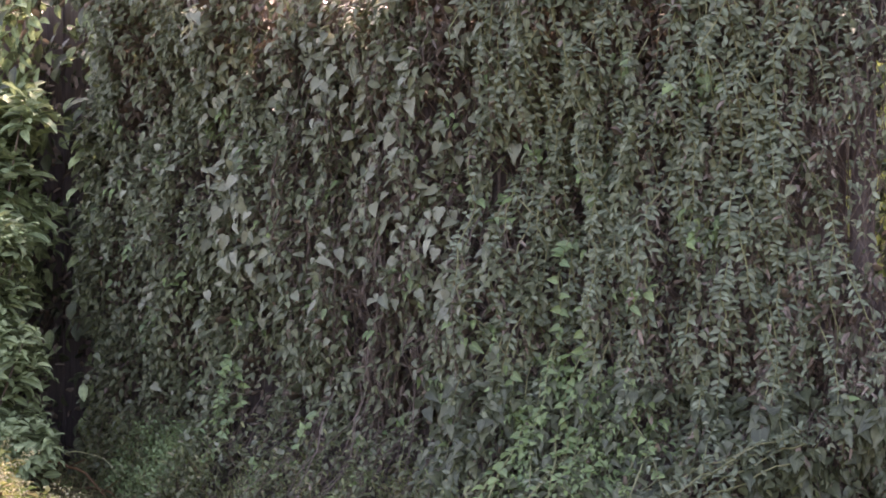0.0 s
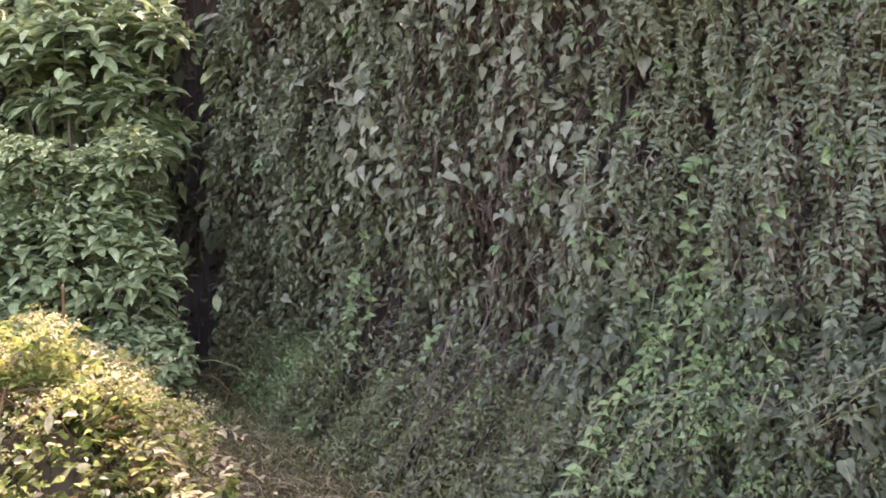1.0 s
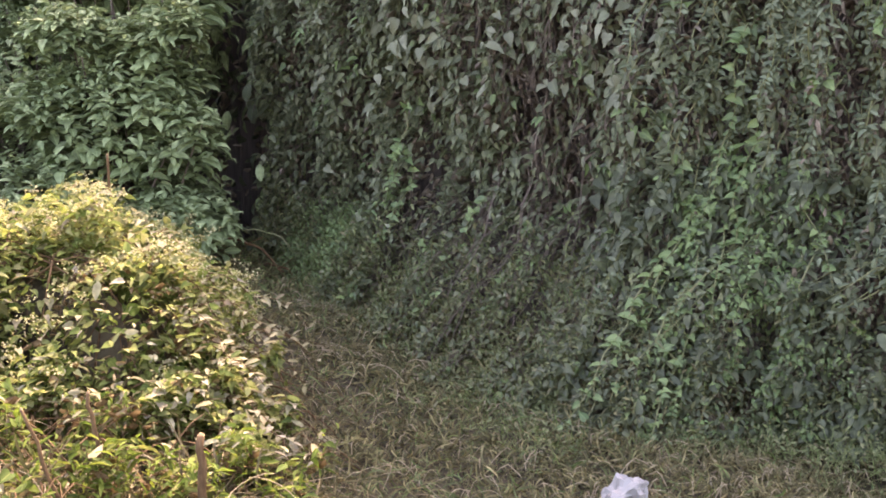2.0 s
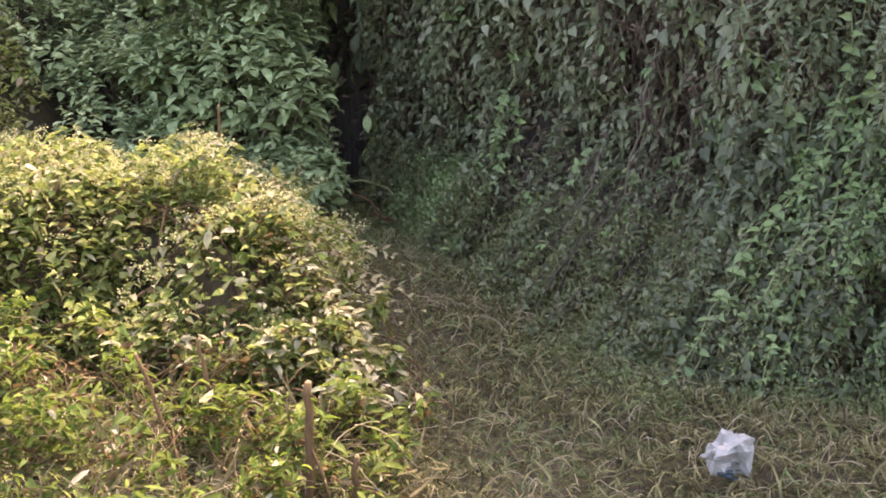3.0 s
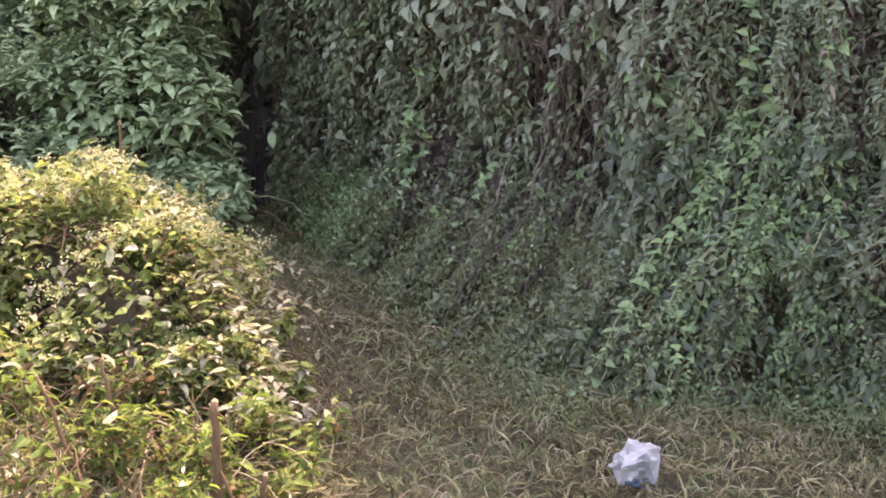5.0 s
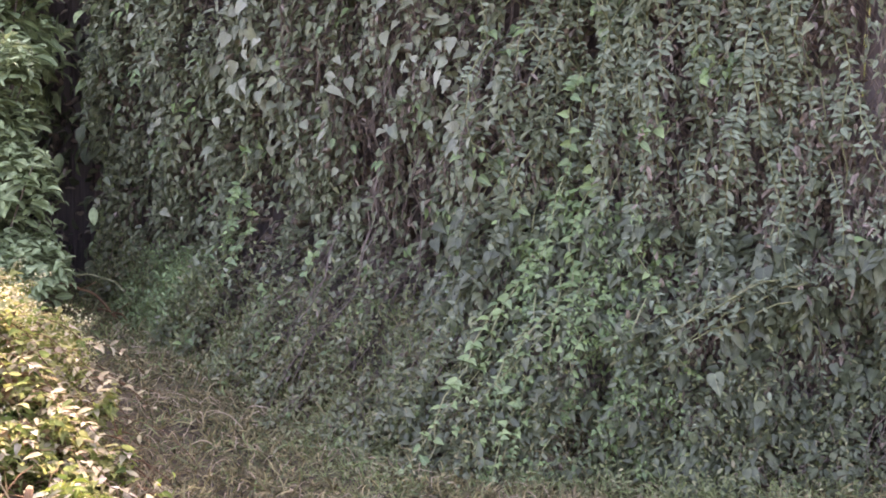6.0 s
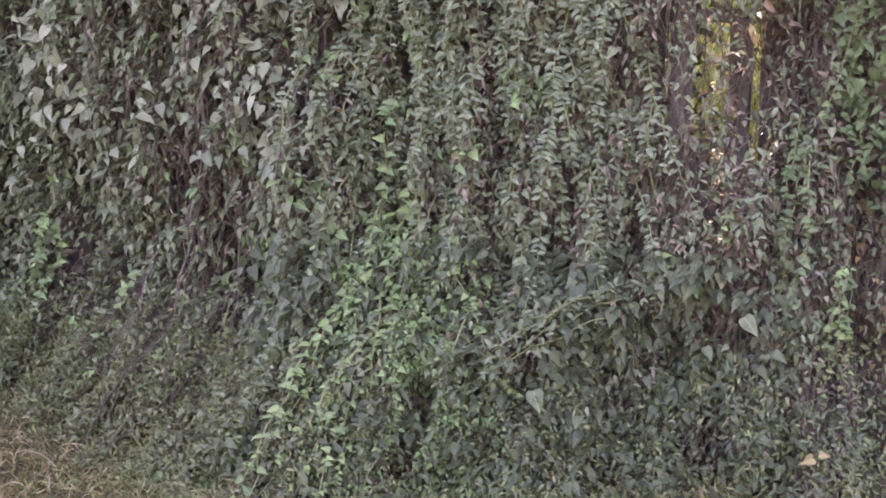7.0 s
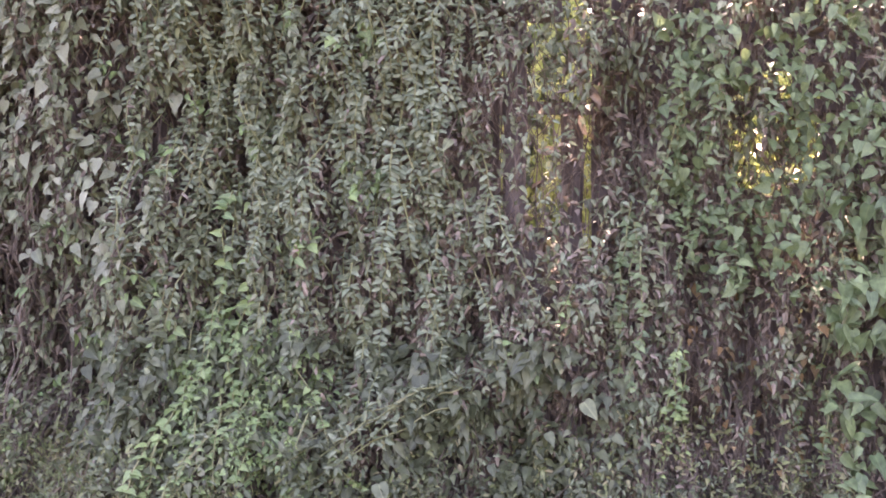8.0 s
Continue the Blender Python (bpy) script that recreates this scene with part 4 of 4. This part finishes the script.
def build_mound():
    v = thing("mound_creeper", (-2.4, 5.2, 0.6), "sunlit yellow-green creeper spread over a low mound", "creeping plant")
    bank_leaves(v, HEART, 34000, (-4.2, -1.2, 4.15, 6.6), lambda x, y: on_mound(x, y) * np.clip(0.75 + 0.5 * hummock(x * 1.6, y * 1.6), 0.12, 1), (0.0, 0.16), (0.02, 0.055), M_SUNNY, parts=290)
    bank_leaves(v, HEART, 420, (-3.0, -1.15, 4.1, 5.6), lambda x, y: on_mound(x, y) * (0.1 + 0.9 * step(x, -2.5, -1.7)) * (1 - 0.7 * step(y, 4.7, 5.1)), (0.08, 0.2), (0.025, 0.062), M_BLEACH, rest="bleached_leaves")
    bank_leaves(v, OVAL, 700, (-3.6, -1.15, 4.0, 6.4), lambda x, y: on_mound(x, y) * (0.2 + 0.8 * step(x, -2.4, -1.6)), (0.06, 0.18), (0.03, 0.065), M_STRAWLEAF, rest="pale_leaves")
    # darker green leaves put shade into the colour of the steep front
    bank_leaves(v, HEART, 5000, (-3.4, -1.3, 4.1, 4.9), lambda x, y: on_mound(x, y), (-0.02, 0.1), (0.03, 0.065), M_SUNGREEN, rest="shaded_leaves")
    bank_leaves(v, CURLED, 1100, (-2.8, -1.4, 3.9, 4.8), lambda x, y: on_mound(x, y) * step(hummock(x + 1, y), -0.2, 0.6), (0.04, 0.13), (0.02, 0.05), M_RUST, rest="dead_leaves", mess=0.8)
    P, N = on_bank(1250, (-4.2, -1.35, 4.3, 6.2), lambda x, y: on_mound(x, y) * np.clip(0.3 + 0.8 * mound_patch(x * 1.5, y * 1.5), 0.03, 1) * step(ground_height(x, y), 0.2, 0.45) * (0.3 + 0.7 * step(x, -2.7, -1.9)), (0.14, 0.22))
    Q = np.repeat(P, 16, 0) + rng.normal(0, 0.02, (len(P) * 16, 3)) * np.array((1, 1, 0.45))
    child("blossom", leaves_mesh("blossom", FLORET, Q, rng.normal(0, 1, Q.shape), rng.normal(0, 0.4, Q.shape) + np.array((0, 0, 1.0)), rng.uniform(0.006, 0.012, len(Q)), M_FLOWER), v, "clusters of tiny cream flowers", "stuff")
    lines = []
    P, N = on_bank(420, (-3.6, -1.25, 3.6, 6.2), lambda x, y: on_mound(x, y), (0.0, 0.08))
    for p in P:
        k = 8
        tt = np.linspace(0, 1, k)
        d = rng.normal(0, 1, 2); d /= np.linalg.norm(d)
        L = rng.uniform(0.25, 0.7)
        xy = p[None, :2] + d[None, :] * (tt * L)[:, None] + np.cumsum(rng.normal(0, 0.015, (k, 2)), 0)
        zz = ground_height(xy[:, 0], xy[:, 1]) + 0.05 + 0.14 * np.sin(tt * 3.1) * rng.uniform(0.3, 1.2)
        lines.append((np.column_stack([xy, zz]), rng.uniform(0.0015, 0.004)))
    child("stem_tangle", tubes_mesh("stem_tangle", lines, M_CANE, 3), v, "trailing brown stems", "stuff")

    for k in range(30):
        y0 = rng.uniform(4.4, 5.5)
        a = np.array((-1.72 - 0.12 * (y0 - 4.9) + rng.normal(0, 0.1), y0, 0.0))
        a[2] = ground_height(a[0], a[1]) + rng.uniform(0.06, 0.16)
        L = rng.uniform(0.22, 0.42)
        tt = np.linspace(0, 1, 9)
        dirn = unit(np.array((1.0, rng.normal(-0.2, 0.35), 0.0)))
        pts = a + dirn * (L * tt)[:, None] + np.array((0, 0, 1.0)) * (0.14 * np.sin(tt * 2.2) - 0.16 * tt ** 2)[:, None]
        shoot = child("shoot", tubes_mesh("shoot", [(pts, 0.0025 * np.linspace(1.2, 0.5, 9))], M_CANE, 4), v, "arching brown shoot with pale leaves")
        q = np.repeat(np.arange(2, 9), 2)
        side = np.cross(dirn, (0, 0, 1.0)) * np.where(np.arange(len(q)) % 2, 1, -1)[:, None]
        plant_leaves(shoot, OVAL, pts[q], side + dirn * 0.6 + rng.normal(0, 0.3, (len(q), 3)), np.array((0, 0, 1.0)) + rng.normal(0, 0.35, (len(q), 3)), rng.uniform(0.03, 0.06, len(q)), M_STRAWLEAF if k % 3 else M_SUNNY, len(q))

    v = thing("bank_creeper", (-4.3, 6.3, 1.2), "sunlit creeper with bleached leaves on the rising bank", "creeping plant")
    bank_leaves(v, HEART, 24000, (-6.2, -2.6, 4.4, 8.4), lambda x, y: on_mound(x, y) * np.where((x > -4.2) & (y < 6.6), 0.15, 1), (0.0, 0.15), (0.022, 0.062), M_SUNNY, parts=120)
    bank_leaves(v, CURLED, 5000, (-6.4, -2.9, 4.6, 8.4), lambda x, y: on_mound(x, y) * step(mound_patch(x, y), -0.4, 0.6), (0.03, 0.14), (0.025, 0.06), M_BLEACH, rest="dead_leaves", mess=0.8)
    bank_leaves(v, OVAL, 5600, (-6.2, -2.6, 4.6, 8.4), lambda x, y: on_mound(x, y), (0.06, 0.17), (0.03, 0.075), M_STRAWLEAF, rest="bleached_leaves")

    v = thing("low_weeds", (-1.9, 3.4, 0.2), "sunlit low green weeds mixed with dry stalks", "weeds")
    fringe = lambda x, y: np.clip(1.1 - step(np.hypot(x + 1.9, y - 3.5) + 0.35 * ground_lump(x, y), 1.5, 3.4), 0.0, 1)
    lowest = lambda x, y: on_mound(x, y) * np.clip(0.4 + 0.7 * mound_patch(x * 1.7, y * 1.7) + 0.7 * hummock(x, y), 0.05, 1) * fringe(x, y)
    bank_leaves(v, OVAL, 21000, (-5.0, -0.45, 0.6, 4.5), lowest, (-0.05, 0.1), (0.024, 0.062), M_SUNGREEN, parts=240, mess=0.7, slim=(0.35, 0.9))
    bank_leaves(v, OVAL, 18000, (-5.0, -0.5, 0.6, 4.5), lambda x, y: lowest(x, y) * step(mound_patch(x, y), -0.3, 0.7), (0.0, 0.14), (0.025, 0.065), M_LIME, mess=0.6, rest="green_leaves", slim=(0.4, 0.95))
    bank_leaves(v, HEART, 2200, (-5.0, -0.8, 0.6, 4.4), lambda x, y: lowest(x, y) * step(hummock(x, y), 0.0, 0.8), (0.0, 0.14), (0.03, 0.06), M_SUNGREEN, mess=0.5, rest="heart_leaves")
    bank_leaves(v, OVAL, 700, (-5.0, -0.6, 0.6, 4.5), lowest, (0.0, 0.13), (0.03, 0.07), M_BLEACH, mess=0.8, rest="bleached_leaves")
    bank_leaves(v, CURLED, 3000, (-3.6, -0.9, 2.6, 4.6), lowest, (-0.05, 0.07), (0.025, 0.05), M_RUST, mess=0.8, rest="dead_leaves")
    P, N = on_bank(190, (-3.4, -0.55, 2.9, 4.5), lambda x, y: on_mound(x - 0.1, y) * (0.25 + 0.75 * step(x, -2.2, -1.4)), (-0.02, 0.05))
    lines = []
    for p in P:
        tt = np.linspace(0, 1, 7)[:, None]
        d = rng.normal(0, 1, 3); d[2] = abs(d[2]) * 0.35 + 0.1
        d = unit(d) * rng.uniform(0.12, 0.4)
        lines.append((p + d * tt + np.array((0, 0, -0.12)) * tt ** 2 + np.cumsum(rng.normal(0, 0.006, (7, 3)), 0), rng.uniform(0.001, 0.0022) * np.linspace(1.1, 0.6, 7)))
    child("dry_twigs", tubes_mesh("dry_twigs", lines, M_STRAW, 4), v, "bent pale dry twigs", "stuff")
    P, N = on_bank(4000, (-4.6, -0.4, 0.8, 4.6), lambda x, y: on_mound(x - 0.25, y) * fringe(x, y), (-0.05, 0.05))
    tip = rng.normal(0, 0.8, P.shape); tip[:, 2] = np.abs(tip[:, 2]) * 0.6 + 0.25
    child("dry_blades", leaves_mesh("dry_blades", BLADE, P, tip, rng.normal(0, 1, P.shape), rng.uniform(0.07, 0.24, len(P)), M_STALK, rng.uniform(0.5, 1.3, len(P))), v, kind="stuff")


build_mound()


# ---- cut canes, stalk ----
def cane(at, top, radius, label, name="cut_cane", group="cut canes", lean_mid=0.0, twig=False):
    t = thing(name, at, label, "cut stem", group)
    a, b = np.array(at, float), np.array(top, float)
    tt = np.linspace(0, 1, 10)[:, None]
    pts = a * (1 - tt) + b * tt + np.array((lean_mid, 0, 0)) * np.sin(tt * math.pi) + rng.normal(0, 0.003, (10, 3))
    rad = radius * (1.1 - 0.25 * tt[:, 0]) * (1 + 0.12 * (np.arange(10) % 4 == 2))
    stem_ob = child("stem", tubes_mesh("stem", [(pts, rad)], M_CANE, 7), t)
    end = unit(pts[-1] - pts[-2])
    child("cut_end", tubes_mesh("cut_end", [(np.array([pts[-1] - end * 0.002, pts[-1] + end * 0.008 + np.array((0.002, 0, 0))]), np.array([rad[-1] * 0.96, rad[-1] * 0.6]))], M_CUTEND, 7), stem_ob, "pale cut end")
    if twig:
        w = np.stack([pts[4] + q * np.array((0.09, -0.05, -0.2)) + np.array((0, 0, 0.03)) * math.sin(3 * q) for q in np.linspace(0, 1, 6)])
        child("side_twig", tubes_mesh("side_twig", [(w, radius * 0.4)], M_CANE, 5), t)
    return t


def polar(az, el, r):
    """A place by bearing, height angle and distance from the eye."""
    x, y = r * math.sin(radians(az)), r * math.cos(radians(az))
    return (x, y, EYE + r * math.tan(radians(el)))


cane(polar(-22.9, -20.2, 4.0), polar(-23.5, -15.5, 4.05), 0.0075, "thin brown cut cane standing upright in weeds", lean_mid=0.004)
cane(polar(-18.6, -22.5, 3.7), polar(-18.6, -17.7, 3.72), 0.014, "thick split brown cane stump in the weeds", twig=True)
cane(polar(-24.0, -22.6, 3.75), polar(-26.3, -16.0, 3.8), 0.0065, "slanting thin brown cut cane among weeds")
cane(polar(-16.6, -23.6, 3.6), polar(-16.4, -20.9, 3.6), 0.01, "short brown cane stump beside the dry grass")
_s = cane(polar(-22.1, -8.6, 5.75), polar(-22.3, -5.3, 5.75), 0.006, "thin yellow-green dry stalk rising from the mound", name="dry_stalk", group="")
for az, el in ((-22.0, -8.0), (-22.3, -7.4)):
    p = np.array([polar(az, el, 5.75)])
    child("leaf", leaves_mesh("leaf", HEART, p, np.array([(0.3, -0.3, -0.9)]), np.array([(0.0, -1, 0.2)]), np.array([0.07]), M_SUNNY), _s)


def fallen_branch(a, b, radius, material, label):
    """A thin bent branch lying from a to b, with two side twigs."""
    t = thing("fallen_branch", a, label, "branch")
    a, b = np.array(a), np.array(b)
    tt = np.linspace(0, 1, 9)[:, None]
    pts = a + (b - a) * tt + np.array((0, 0, 0.05)) * np.sin(tt * 3.14) + rng.normal(0, 0.006, (9, 3))
    stem_ob = child("stem", tubes_mesh("stem", [(pts, radius * np.linspace(1.2, 0.6, 9))], material, 6), t)
    for k in (3, 6):
        w = pts[k] + np.linspace(0, 1, 5)[:, None] * ((b - a) * 0.25 + np.array((0.02, -0.04, 0.1 if k == 3 else -0.08)))
        child("twig", tubes_mesh("twig", [(w, radius * 0.45)], material, 4), stem_ob)


fallen_branch(polar(-16.6, -8.8, 7.6), polar(-14.3, -9.4, 7.5), 0.005, M_GREENSTEM, "pale green bare branch leaning in the dark corner")
fallen_branch(polar(-17.3, -9.0, 7.7), polar(-14.7, -10.6, 7.5), 0.009, M_CANE, "brown dead branch slanting to the ground in shade")
fallen_branch(polar(-15.6, -10.2, 7.6), polar(-13.6, -11.4, 7.4), 0.007, M_CANE, "brown dead branch slanting to the ground in shade")


# ---- sunlit grass tufts at the edge of the mound ----
def grass_tuft(x, y, n, length, label):
    t = thing("grass_tuft", (x, y, float(ground_height(x, y))), label, "grass", "sunlit grass tufts")
    P = np.array((x, y, 0.0)) + rng.normal(0, 0.05, (n, 3)) * np.array((1, 1, 0))
    P[:, 2] = ground_height(P[:, 0], P[:, 1])
    tip = rng.normal(0, 0.6, (n, 3)); tip[:, 2] = rng.uniform(0.3, 1.0, n); tip[:, 0] += 0.25
    nrm = np.stack([-tip[:, 0], -tip[:, 1], np.hypot(tip[:, 0], tip[:, 1]) + 0.2], 1)
    plant_leaves(t, BLADE, P, tip, nrm, rng.uniform(*length, n), M_SUNNY, parts=n, name="blade")


for _x, _y, _n in ((-0.95, 4.05, 16), (-1.15, 4.2, 12), (-0.8, 3.85, 14), (-1.2, 3.85, 14)):
    grass_tuft(_x, _y, _n, (0.07, 0.19), "tuft of yellow-green arching grass in sunlight")


# ---- white plastic bag ----
def build_bag():
    at = Vector((*polar(1.05, -22.0, 4.3)[:2], 0.0))
    t = thing("plastic_bag", at, "crumpled white plastic bag lying on dry grass", "bag")
    r = np.random.default_rng(11)
    bm = bmesh.new()
    d = unit(r.normal(0, 1, (26, 3)))
    d = np.sign(d) * np.abs(d) ** 0.62
    for v in d * np.array((0.098, 0.075, 0.096)) * r.uniform(0.88, 1.06, 26)[:, None]:
        bm.verts.new(v)
    bmesh.ops.convex_hull(bm, input=bm.verts[:])
    bmesh.ops.delete(bm, geom=[v for v in bm.verts if not v.link_faces], context="VERTS")
    bmesh.ops.triangulate(bm, faces=bm.faces[:])
    bmesh.ops.subdivide_edges(bm, edges=bm.edges[:], cuts=5, use_grid_fill=True)
    bmesh.ops.triangulate(bm, faces=bm.faces[:])
    c1, c2 = Vector((3.1, 0.2, 1.7)), Vector((7.7, 2.1, 0.4))
    for v in bm.verts:
        n = v.co.normalized()
        # sharp folds between slack hollows of film
        fold = abs(noise.noise(v.co * 16 + c1)) ** 0.7 * 0.04 + abs(noise.noise(v.co * 36 + c2)) * 0.01
        v.co -= n * fold
        # a panel sunk between two upright folds at the front
        k = max(0.0, 1 - abs(v.co.x - 0.018) / 0.034) * max(0.0, 1 - abs(v.co.z + 0.02) / 0.075)
        if v.co.y < 0:
            v.co.y += 0.05 * k
        v.co.x *= 0.98 + 0.7 * v.co.z
        v.co.z += 0.098
        v.co.z = max(v.co.z, 0.004 + 0.002 * math.sin(90 * v.co.x))
    bm.transform(Matrix.Translation(at))
    me = bpy.data.meshes.new("bag_film")
    bm.to_mesh(me); bm.free()
    me.materials.append(M_PLASTIC)
    film_ob = child("bag_film", me, t)
    # a torn flap at the side, and printed marks near the bottom
    flap = [(-0.07, -0.03, 0.09), (-0.105, -0.035, 0.1), (-0.098, -0.03, 0.108), (-0.07, -0.03, 0.115)]
    q = [tuple(at + Vector(c)) for c in flap]
    q += [(a, y + 0.004, c) for a, y, c in q]
    box = [0, 1, 2, 3, 7, 6, 5, 4, 0, 4, 5, 1, 1, 5, 6, 2, 2, 6, 7, 3, 3, 7, 4, 0]
    child("flap", raw_mesh("flap", q, box, range(0, 24, 4), None, M_PLASTIC, smooth=False), t)
    for dx, dz, w, h in ((-0.03, 0.045, 0.022, 0.01), (-0.004, 0.036, 0.03, 0.014), (0.024, 0.028, 0.02, 0.009), (0.0, 0.056, 0.018, 0.005)):
        y = at[1] - 0.05
        q = [(at[0] + dx - w / 2, y, dz), (at[0] + dx + w / 2, y, dz - 0.004), (at[0] + dx + w / 2, y + 0.003, dz + h), (at[0] + dx - w / 2, y + 0.003, dz + h * 0.8)]
        q += [(a, e + 0.012, c) for a, e, c in q]
        child("printed_mark", raw_mesh("printed_mark", q, box, range(0, 24, 4), None, M_PRINT, smooth=False), film_ob, "dark blue printed mark")


build_bag()


# ---- single fallen or odd leaves and scraps ----
def lone_leaf(place, tip, nrm, size, material, label, shape=HEART, name="fallen_leaf"):
    me = leaves_mesh(name, shape, np.zeros((1, 3)), np.array([tip], float), np.array([nrm], float), np.array([size]), material)
    ob = new(name, me)
    ob.location = place
    tagged(ob, label, "leaf")


def on_face(s, z, lift=0.1):
    P, _ = face(np.array([s]), np.array([z]), np.array([lift]))
    return Vector(P[0])


M_YELLOW = leaf_material("yellowed_leaf", [(0.22, 0.17, 0.07), (0.26, 0.2, 0.09)], rough=0.6)
lone_leaf(on_face(2.7, 0.3, 0.16), (-0.8, -0.3, -0.2), (0, -1, 0.5), 0.065, M_YELLOW, "yellowed dying leaf caught in dry stems")
lone_leaf(on_face(2.72, 0.32, 0.17), (0.7, -0.3, -0.1), (0, -1, 0.5), 0.045, M_YELLOW, "yellowed dying leaf caught in dry stems")
lone_leaf(on_face(2.42, 0.84, 0.14), (0.5, -0.3, -0.7), (0, -1, 0.3), 0.1, M_DARK, "broad green leaf among dry stems")
lone_leaf(on_face(1.62, 0.52, 0.16), (0.2, -0.5, -0.9), (-0.2, -1, 0.4), 0.1, M_DARK, "broad dull green leaf at the fence foot")
for az, el, r in ((-13.2, -18.7, 4.9), (-16.4, -16.0, 5.2), (0.9, -17.2, 5.2), (-3.3, -16.8, 5.5)):
    p = polar(az, el, r)
    lone_leaf((p[0], p[1], float(ground_height(p[0], p[1])) + 0.06), (0.9, -0.3, 0.05), (0, -0.3, 1), 0.075, M_STRAWLEAF, "bleached fallen leaf on the grass")


def scrap(place, label, material, w, h):
    bm = bmesh.new()
    bmesh.ops.create_grid(bm, x_segments=8, y_segments=6, size=0.5)
    for v in bm.verts:
        v.co.z = 0.16 * noise.noise((v.co.x * 4, v.co.y * 4, 3))
        v.co.x *= w; v.co.y *= h; v.co.z *= w
    bmesh.ops.solidify(bm, geom=bm.faces[:], thickness=0.002)
    me = bpy.data.meshes.new("film_scrap")
    bm.to_mesh(me); bm.free()
    me.materials.append(material)
    ob = new("film_scrap", me)
    ob.matrix_world = Matrix.Translation(place) @ pose(0, 0, 0, 45, 0, 20)
    tagged(ob, label, "litter")


_p = polar(-32.5, -2.6, 7.3)
scrap((_p[0], _p[1], float(ground_height(_p[0], _p[1])) + 0.19), "small scrap of pale blue plastic film on the bank", M_BLUE, 0.08, 0.045)


# ---- beyond the fence: sunlit shrubs and trees ----
def beyond(name, label, n, box, size, material):
    s = rng.uniform(box[0], box[1], n); d = rng.uniform(box[2], box[3], n)
    zt = box[5] * (0.75 + 0.22 * patch2(s * 0.6, d))
    z = rng.uniform(box[4], 1, n) * zt
    p, nn = line_at(s), line_normal(s)
    P = np.column_stack([p - nn * d[:, None], z])
    me = leaves_mesh(name, BROAD, P, rng.normal(0, 1, (n, 3)) + np.array((0, 0, -0.5)), rng.normal(0, 0.7, (n, 3)) + np.array((0, 0, 1.0)), rng.uniform(*size, n), material)
    tagged(new(name, me), label, "shrubs", kind="stuff")


# both sunlit layers wear the leaf colour brightened for sunlight
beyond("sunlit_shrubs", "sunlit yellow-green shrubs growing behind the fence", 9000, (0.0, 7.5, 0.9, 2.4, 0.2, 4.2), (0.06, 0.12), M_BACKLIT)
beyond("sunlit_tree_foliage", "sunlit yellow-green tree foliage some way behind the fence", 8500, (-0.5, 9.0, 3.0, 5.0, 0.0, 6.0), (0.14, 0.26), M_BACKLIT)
# added trees: they close sky gaps above the fence and shade the corner shrubs
beyond("shade_trees", "dense dull green trees added behind the fence to block sky and sun", 16000, (-8.5, -2.6, 3.0, 5.5, 0.15, 8.2), (0.14, 0.28), M_DARK)
beyond("shade_trees", "lower dull green trees added behind the fence to close off the sky", 15000, (-2.6, 2.0, 3.0, 5.5, 0.15, 6.4), (0.14, 0.28), M_DARK)
